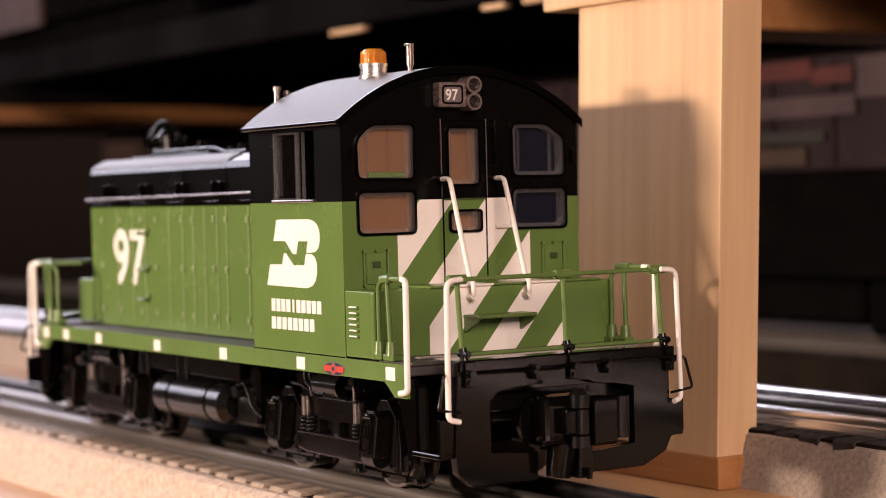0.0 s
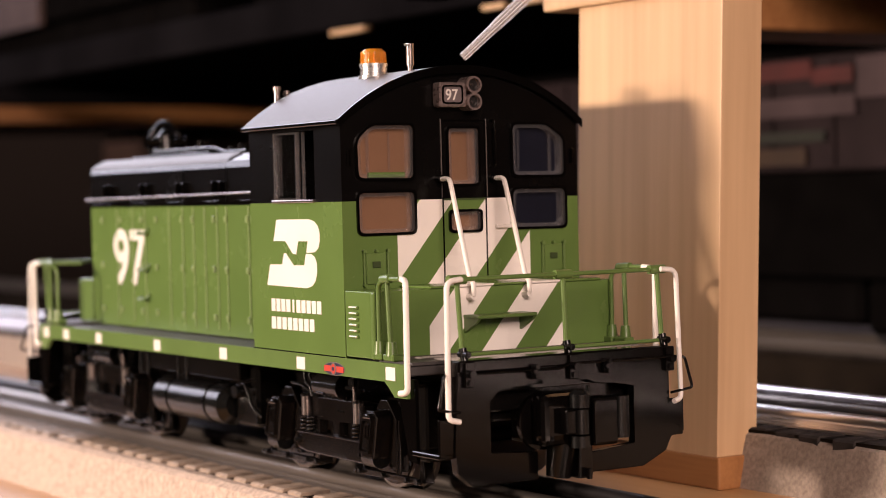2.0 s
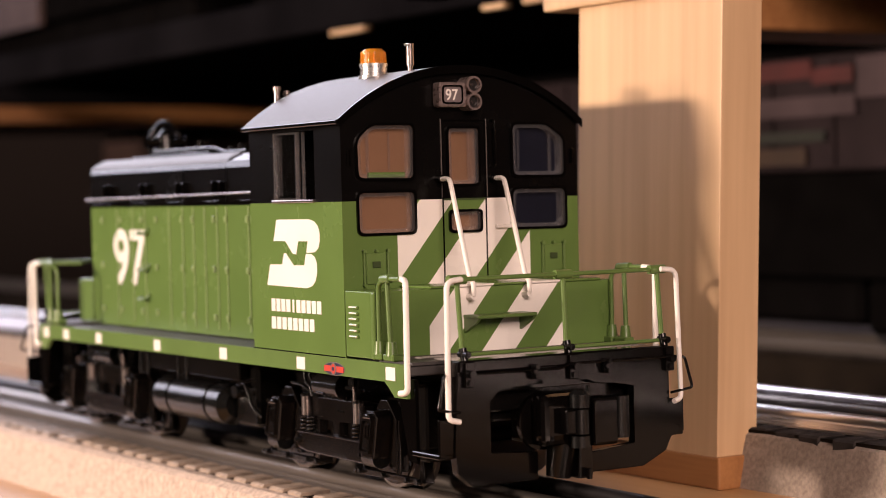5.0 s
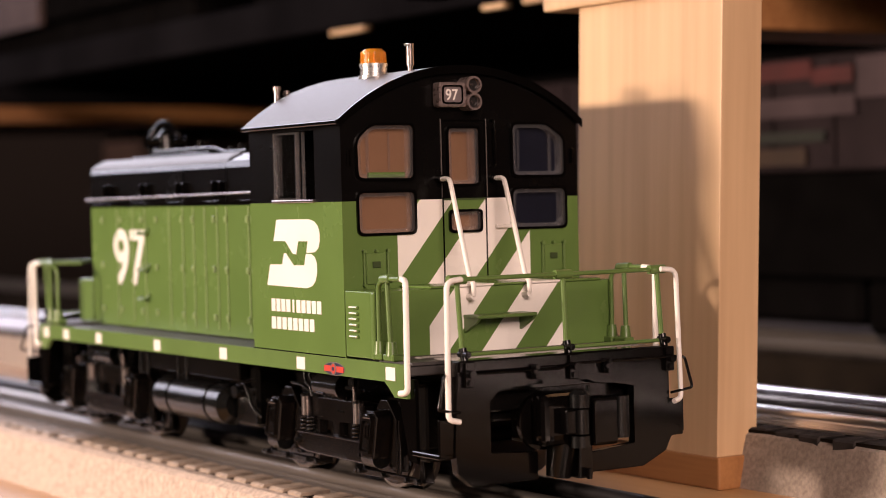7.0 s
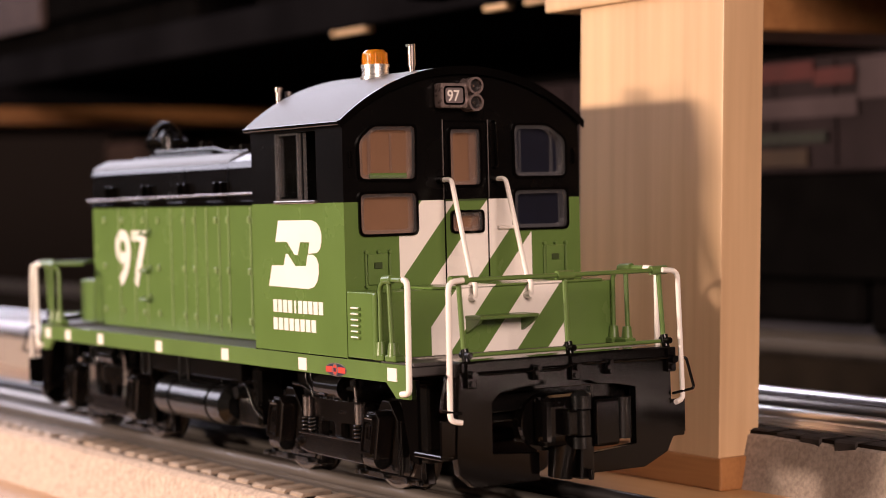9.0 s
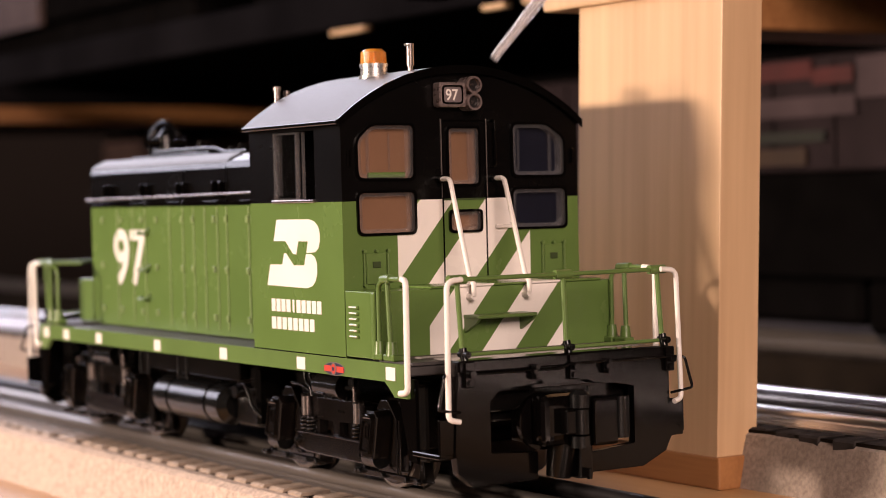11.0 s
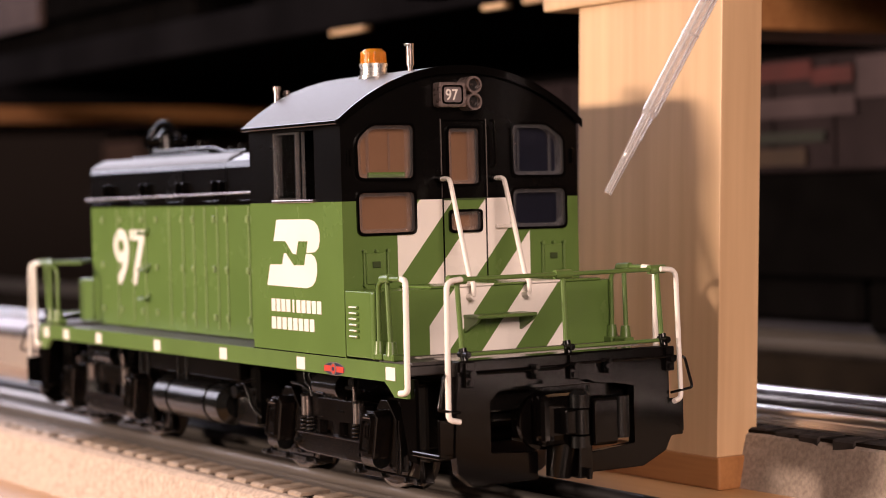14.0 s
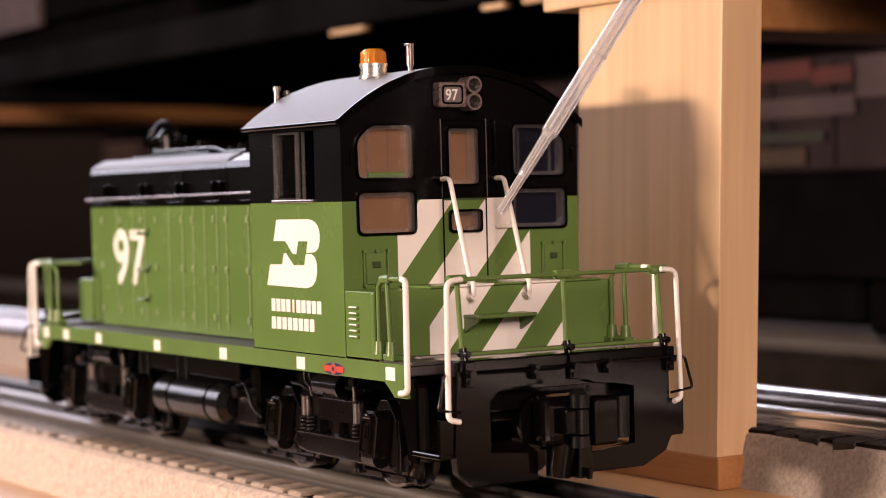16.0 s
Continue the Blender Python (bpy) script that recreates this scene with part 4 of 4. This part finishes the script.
def truck(xc):
    t = part("truck", box(xc - 14, xc + 14, -12, 12, 6, 17, 0.6), M_CAST, loco, "black cast truck frame")
    for dx in (-21.5, 21.5):
        part("axle", rod((xc + dx, -19, 9.5), (xc + dx, 19, 9.5), 1.6, n=12), M_DARKRAIL, t)
        for s in (-1, 1):
            w = rod((xc + dx, s * 13.6, 9.5), (xc + dx, s * 18.6, 9.5), 9.5, n=40)
            rod((xc + dx, s * 12.8, 9.5), (xc + dx, s * 13.8, 9.5), 10.6, w, n=40)
            wh = part("wheel", w, M_WHEEL, t, "dull steel wheel")
            part("wheel_face", rod((xc + dx, s * 18.5, 9.5), (xc + dx, s * 19.1, 9.5), 8.6, n=40), M_CAST, wh)
    for s in (-1, 1):
        y = lambda a: s * a
        flat = lambda u, v, w=0, s=s: (xc + u, s * (22.5 + w), v)
        # side frame: top beam with a centre leg, and the long equaliser bar below it
        part("side_frame", prism([(-9.5, 18.9), (16.5, 18.9), (17.2, 18.2), (17.2, 14.6), (16.4, 13.9), (5.6, 13.9), (5.2, 13.4), (5.2, 10.4), (2.4, 10.4),
                                  (2.4, 13.4), (2.0, 13.9), (-3.6, 13.9), (-4.0, 13.4), (-4.0, 10.4), (-5.2, 10.4), (-5.2, 13.9), (-9.5, 13.9)], flat, -1.2, 1.0, bev=0.2), M_CAST, t)
        part("equaliser", prism([(-14.5, 10.3), (18.5, 10.3), (20.5, 8.6), (19.6, 6.2), (16.8, 5.3), (-9.0, 5.6), (-13.2, 6.4), (-14.5, 8.0)], flat, 0.2, 1.9, bev=0.35), M_CAST, t)
        part("equaliser_lip", prism([(-14.0, 10.1), (18.2, 10.1), (18.2, 10.55), (-14.0, 10.55)], flat, 0.1, 2.3, bev=0.12), M_CAST, t)
        for u, v in ((17.2, 7.4), (-12.4, 8.3)):
            bolt = part("bolt_boss", rod((xc + u, y(24.2), v), (xc + u, y(25.1), v), 1.0, n=14), M_CAST, t)
            part("bolt", rod((xc + u, y(25.0), v), (xc + u, y(25.6), v), 0.45, n=8), M_SMOOTH, bolt)
        for c in (-21.2, 23.4):
            # peaked pedestal housing behind the journal box
            part("pedestal", prism([(c - 4.6, 4.6), (c - 4.6, 15.2), (c - 0.6, 20.2), (c + 2.6, 20.2), (c + 6.8, 15.4), (c + 6.8, 4.6), (c + 4.6, 4.6), (c + 3.6, 7.0), (c - 1.8, 7.0), (c - 2.8, 4.6)], flat, -2.2, 0.4, bev=0.3), M_CAST, t)
            jb = part("journal_box", prism([(c - 2.9, 7.4), (c + 2.6, 7.4), (c + 4.6, 16.9), (c + 3.6, 18.2), (c + 0.2, 18.2), (c - 0.7, 16.9)], flat, 0.3, 4.5, bev=0.4), M_CAST, t)
            lid = rounded([(c - 2.6, 8.6), (c + 1.9, 8.6), (c + 3.7, 16.4), (c - 0.5, 16.4)], 0.7)
            part("journal_lid", ring(lid, shrunk(lid, 0.5), flat, 4.4, 5.3), M_CAST, jb)
            part("lid_panel", prism(shrunk(lid, 0.9), flat, 4.4, 4.9, bev=0.1), M_CAST, jb)
            slot = rounded([(c + 0.1, 11.8), (c + 1.7, 11.8), (c + 2.4, 15.2), (c + 0.6, 15.2)], 0.3)
            part("lid_slot", ring(slot, shrunk(slot, 0.35), flat, 4.8, 5.25), M_CAST, jb)
            part("lid_hinge", rod((xc + c + 0.2, y(27.3), 16.9), (xc + c + 3.4, y(27.3), 16.9), 0.7, n=14), M_CAST, jb)
            for u in (0.4, 3.2):
                part("hinge_pin", rod((xc + c + u, y(26.6), 17.2), (xc + c + u, y(28.3), 17.2), 0.42, n=10), M_SMOOTH, jb)
            cup = rod((xc + c - 2.6, y(24.6), 7.6), (xc + c + 2.4, y(24.6), 7.6), 2.4, n=24)
            part("journal_cup", cup, M_SMOOTH, jb)
            # threaded pull rods beside the pedestal
            for u, r in ((8.2, 0.34), (9.3, 0.3)) if c > 0 else ():
                rodded = rod((xc + c + u, y(24.0), 4.4), (xc + c + u, y(24.0), 16.4), r, n=10)
                for k in range(15):
                    rod((xc + c + u, y(24.0), 5.0 + k * 0.75), (xc + c + u, y(24.0), 5.35 + k * 0.75), r + 0.09, rodded, n=10)
                part("pull_rod", rodded, M_CAST, t)
            # brake rigging bar low over the rail
            part("brake_bar", prism([(c - 9.2, 2.9), (c + 17.5, 2.9), (c + 18.4, 3.6), (c + 17.5, 4.3), (c - 9.2, 4.3), (c - 10.0, 3.6)], flat, 0.2, 1.4, bev=0.2), M_CAST, t)
            for u in (-9.0, -7.6, 2.4, 12.2, 17.0):
                part("bolt", rod((xc + c + u, y(23.6), 3.7), (xc + c + u, y(24.9), 3.7), 0.6, n=10), M_SMOOTH, t)
            part("bar_link", box(xc + c - 8.6, xc + c - 7.4, y(21.8), y(23.2), 3.6, 8.0, 0.2), M_CAST, t)
            part("brake_shoe", prism([(c + 12.0, 2.6), (c + 14.6, 2.6), (c + 13.6, 10.5), (c + 11.6, 10.5)], flat, -4.0, -1.6, bev=0.3), M_CAST, t)
        for dx in (-8.6, 15.6):
            cyl = part("damper", rod((xc + dx, y(24.3), 14.4), (xc + dx, y(24.3), 18.9), 1.25, n=20), M_DARKMETAL, t, "bright turned damper cylinder")
            part("damper_cap", rod((xc + dx, y(24.3), 18.9), (xc + dx, y(24.3), 19.4), 1.4, n=20), M_CAST, cyl)
        for dx in (-9.3, -6.4, 14.9):
            coil = [(xc + dx + 1.05 * math.cos(k * math.pi / 5), y(24.2) + 1.05 * math.sin(k * math.pi / 5), 10.6 + k * 0.088) for k in range(44)]
            part("coil_spring", wire(coil, 0.3, bend=0.1, n=6), M_SMOOTH, t)
        part("brake_cylinder", rod((xc - 3, y(23.6), 21.9), (xc + 8, y(23.6), 21.9), 2.5, n=24), M_SMOOTH, t)
        part("cylinder_head", rod((xc + 8, y(23.6), 21.9), (xc + 9, y(23.6), 21.9), 2.9, n=24), M_SMOOTH, t)
        part("cylinder_head", rod((xc + 9, y(23.6), 21.9), (xc + 13, y(23.6), 21.9), 0.6, n=12), M_SMOOTH, t)
        part("brake_pipe", wire([(xc - 15, y(24.6), 21.6), (xc - 9, y(25), 21.4), (xc - 6, y(25), 20.4), (xc + 2, y(25.4), 20.2)], 0.4, bend=1), M_SMOOTH, t)
        part("brake_pipe", wire([(xc - 8, y(25), 25.6), (xc - 7, y(25.4), 22.6), (xc - 4.5, y(25.4), 21.4), (xc - 4, y(25.4), 19.2)], 0.4, bend=1), M_SMOOTH, t)
        part("brake_pipe", wire([(xc - 5.6, y(24.8), 25.8), (xc - 5.2, y(25.2), 23.4), (xc - 3.2, y(25.2), 22.4)], 0.35, bend=1), M_SMOOTH, t)
        part("brake_lever", rod((xc + 15, y(24.8), 18.9), (xc + 14.4, y(24.8), 26), 0.42), M_DARKMETAL, t)
        part("brake_clevis", box(xc + 13.2, xc + 15.6, y(24.2), y(25.6), 22.6, 24.4, 0.3), M_SMOOTH, t)
        for k in range(6):
            part("bolt", rod((xc - 4 + k * 3.2, y(23.4), 18.8), (xc - 4 + k * 3.2, y(23.4), 19.8), 0.5, n=8), M_SMOOTH, t)
        for k in range(3):
            part("bolt", rod((xc + 5 + k * 1.2, y(23.4), 16.2), (xc + 5 + k * 1.2, y(23.8), 16.2), 0.3, n=8), M_SMOOTH, t)


def tanks():
    for s in (-1, 1):
        y = s * 23.0
        tk = part("air_tank", rod((-111, y, 13.6), (-73, y, 13.6), 5.3, n=32), M_SMOOTH, loco, "glossy black cylindrical air tank")
        part("tank_end", rod((-73, y, 13.6), (-71.2, y, 13.6), 5.2, n=32, r2=3.2), M_SMOOTH, tk)
        part("tank_end", rod((-112.8, y, 13.6), (-111, y, 13.6), 3.2, n=32, r2=5.2), M_SMOOTH, tk)
        for x in (-103, -80.5):
            c = [(y + 5.55 * math.cos(k * math.pi / 16), 13.6 + 5.55 * math.sin(k * math.pi / 16)) for k in range(32)]
            part("tank_strap", ring(c, shrunk(c, 0.4), at_x(x), -0.5, 0.5), M_BLACK, tk)
            part("tank_hanger", rod((x, y, 18.6), (x, y, 27), 0.5), M_SMOOTH, tk)
        part("battery_box", box(-70, -58, s * 17, s * 24, 9, 24, 0.8), M_MATT, loco)
        part("pipe", wire([(-70, s * 25, 18), (-62, s * 25.5, 20), (-58, s * 25.5, 14), (-54, s * 25, 12)], 0.5, bend=2), M_SMOOTH, loco)
        part("valve", rod((-66, s * 23.5, 17.5), (-66, s * 26.5, 17.5), 1.6, n=14), M_SMOOTH, loco)
        for x in (-92, -97, -116, -121):
            part("hanger", rod((x, s * 27, 19), (x, s * 27, 26), 0.45), M_SMOOTH, loco)


underframe()
end_platform(False)
end_platform(True)
cab()
hood()
markings()
truck(-24)
truck(-153)
tanks()

# ---- pipette ----
pipette = thing("pipette", "thin clear plastic pipette held over the locomotive", "pipette")


def tube(z0, z1, r, wall, n=20):
    bm = bmesh.new()
    loops = [[bm.verts.new((q * math.cos(2 * math.pi * k / n), q * math.sin(2 * math.pi * k / n), z)) for k in range(n)]
             for q, z in ((r[0], z0), (r[1], z1), (r[1] - wall, z1), (r[0] - wall, z0))]
    for i in range(4):
        a, b = loops[i], loops[(i + 1) % 4]
        for k in range(n):
            bm.faces.new((a[k], a[(k + 1) % n], b[(k + 1) % n], b[k])).smooth = i % 2 == 0
    return bm


def build_pipette():
    tip = part("tip_tube", tube(0.6, 10.3, (1.0, 1.1), 0.3), M_PIPE, pipette, "narrow clear tip")
    part("ring", tube(9.9, 10.8, (1.12, 1.27), 0.25), M_RING, tip)
    part("neck_tube", tube(10.8, 20, (1.25, 1.4), 0.35), M_PIPE, pipette)
    part("shoulder", tube(20, 21.1, (1.42, 1.9), 0.35), M_RING, pipette)
    b = part("barrel", tube(21.1, 150, (1.92, 2.05), 0.3), M_PIPE, pipette, "clear barrel with moulded rings")
    # Thin milky rods stand in for the bright reflections running along the tube.
    for k in range(7):
        a = 2 * math.pi * (k + 0.3) / 7
        u, v = math.cos(a), math.sin(a)
        part("glint_streak", rod((1.66 * u, 1.66 * v, 21.6), (1.78 * u, 1.78 * v, 149), 0.13, n=6), M_STREAK, b, "milky rod imitating a streak of light on the tube")
    for k in range(4):
        a = 2 * math.pi * (k + 0.3) / 4
        u, v = math.cos(a), math.sin(a)
        part("glint_streak", rod((0.84 * u, 0.84 * v, 0.9), (1.1 * u, 1.1 * v, 20.4), 0.09, n=6), M_STREAK, tip, "milky rod imitating a streak of light on the tube")
    part("bore", tube(0.8, 9.6, (0.66, 0.74), 0.2), M_MILK, tip, "milky filled tip")
    for z in (40.5, 60, 79.5, 99):
        part("ring", tube(z, z + 0.5, (2.1, 2.1), 0.15), M_RING, b)


build_pipette()


def motions():
    rows = [
        (0, 21.0, 15.3, 145.3, 41.0), (0.5, 21.0, 3.9, 122.2, 42.3), (0.8, 21.0, -4.2, 108.4, 42.8), (0.9, 21.0, -6.6, 103.1, 43.2),
        (1.2, 21.0, -10.3, 98.1, 43.2), (1.5, 21.0, -10.5, 96.1, 43.5), (1.8, 21.0, -12.0, 94.1, 43.5), (2.2, 21.0, -14.9, 94.1, 42.8),
        (2.5, 21.0, -14.5, 92.1, 43.2), (2.6, 21.0, -14.4, 91.4, 43.4), (3, 21.0, -9.5, 93.7, 44.1), (3.3, 21.0, -8.2, 93.0, 44.5),
        (3.5, 21.0, -6.3, 88.8, 45.7), (3.7, 21.0, -6.7, 88.3, 45.7), (4, 21.0, -13.0, 93.4, 43.4), (4.2, 21.0, -14.7, 90.1, 43.6),
        (4.5, 21.0, -10.1, 99.7, 43.0), (5, 21.0, 14.7, 126.5, 44.0), (6, 21.0, 56.2, 155.0, 48.2), (9.4, 21.0, 56.2, 155.0, 54.8),
        (10.6, 21.0, 14.7, 126.5, 50.5), (11.1, 21.0, -9.0, 85.2, 52.3), (11.3, 21.0, -14.3, 70.5, 53.6), (11.4, 21.0, -19.0, 65.3, 53.5),
        (11.5, 21.0, -22.1, 57.4, 54.1), (11.6, 21.0, -20.4, 61.7, 53.8), (11.7, 21.0, -20.7, 57.8, 54.4), (11.8, 21.0, -9.6, 65.7, 55.5),
        (11.9, 21.0, -3.9, 74.0, 55.3), (12, 21.0, -5.6, 67.7, 56.1), (12.1, 21.0, -15.4, 55.9, 55.9), (12.2, 21.0, -21.0, 46.1, 56.4),
        (12.3, 21.0, -20.6, 49.9, 55.8), (12.4, 21.0, -8.1, 62.7, 56.4), (12.5, 21.0, 0.8, 66.5, 57.7), (12.6, 21.0, 11.9, 81.5, 57.5),
        (12.7, 21.0, 11.4, 79.6, 57.7), (12.8, 21.0, 0.2, 60.6, 58.5), (12.9, 21.0, -13.1, 46.3, 58.1), (13, 21.0, -13.4, 43.3, 58.5),
        (13.1, 21.0, -5.5, 52.4, 58.7), (13.2, 21.0, 5.3, 68.1, 58.3), (13.3, 21.0, 9.9, 74.7, 58.2), (13.4, 21.0, 7.5, 62.2, 59.8),
        (13.5, 21.0, -3.6, 46.4, 60.1), (13.6, 21.0, -9.3, 34.2, 61.0), (13.7, 21.0, -7.7, 35.3, 61.1), (13.8, 21.0, 5.0, 47.9, 61.7),
        (13.9, 21.0, 21.3, 62.9, 62.6), (14, 21.0, 24.5, 64.1, 63.0), (14.1, 21.0, 23.7, 64.8, 62.7), (14.2, 21.0, 26.0, 65.6, 63.1),
        (14.3, 21.0, 38.9, 76.4, 63.9), (14.4, 21.0, 45.9, 86.7, 63.6), (14.5, 21.0, 41.8, 91.6, 62.0), (14.6, 21.0, 31.1, 90.5, 60.0),
        (14.7, 21.0, 10.2, 78.9, 57.6), (14.8, 21.0, -7.8, 65.0, 56.0), (14.9, 21.0, -20.3, 56.9, 54.6), (15, 21.0, -27.2, 51.1, 54.1),
        (15.1, 21.0, -20.7, 55.7, 54.7), (15.2, 21.0, -16.6, 61.1, 54.7), (15.3, 21.0, -3.6, 58.2, 58.1), (15.4, 21.0, 2.6, 64.0, 58.5),
        (15.5, 21.0, 3.3, 64.4, 58.5), (15.6, 21.0, -0.8, 60.3, 58.3), (15.8, 21.0, -4.4, 62.4, 57.8), (16, 21.0, -5.0, 60.6, 58.3),
    ]
    walked = []
    for t, x, y, z, a in rows:
        way = RIGHT * math.cos(radians(a)) + UP * math.sin(radians(a)) - AHEAD * 0.12
        walked.append((t, Matrix.Translation(Vector((x, y, z)) * MM) @ way.to_track_quat("Z", "Y").to_matrix().to_4x4()))
    walk(pipette, walked)


motions()
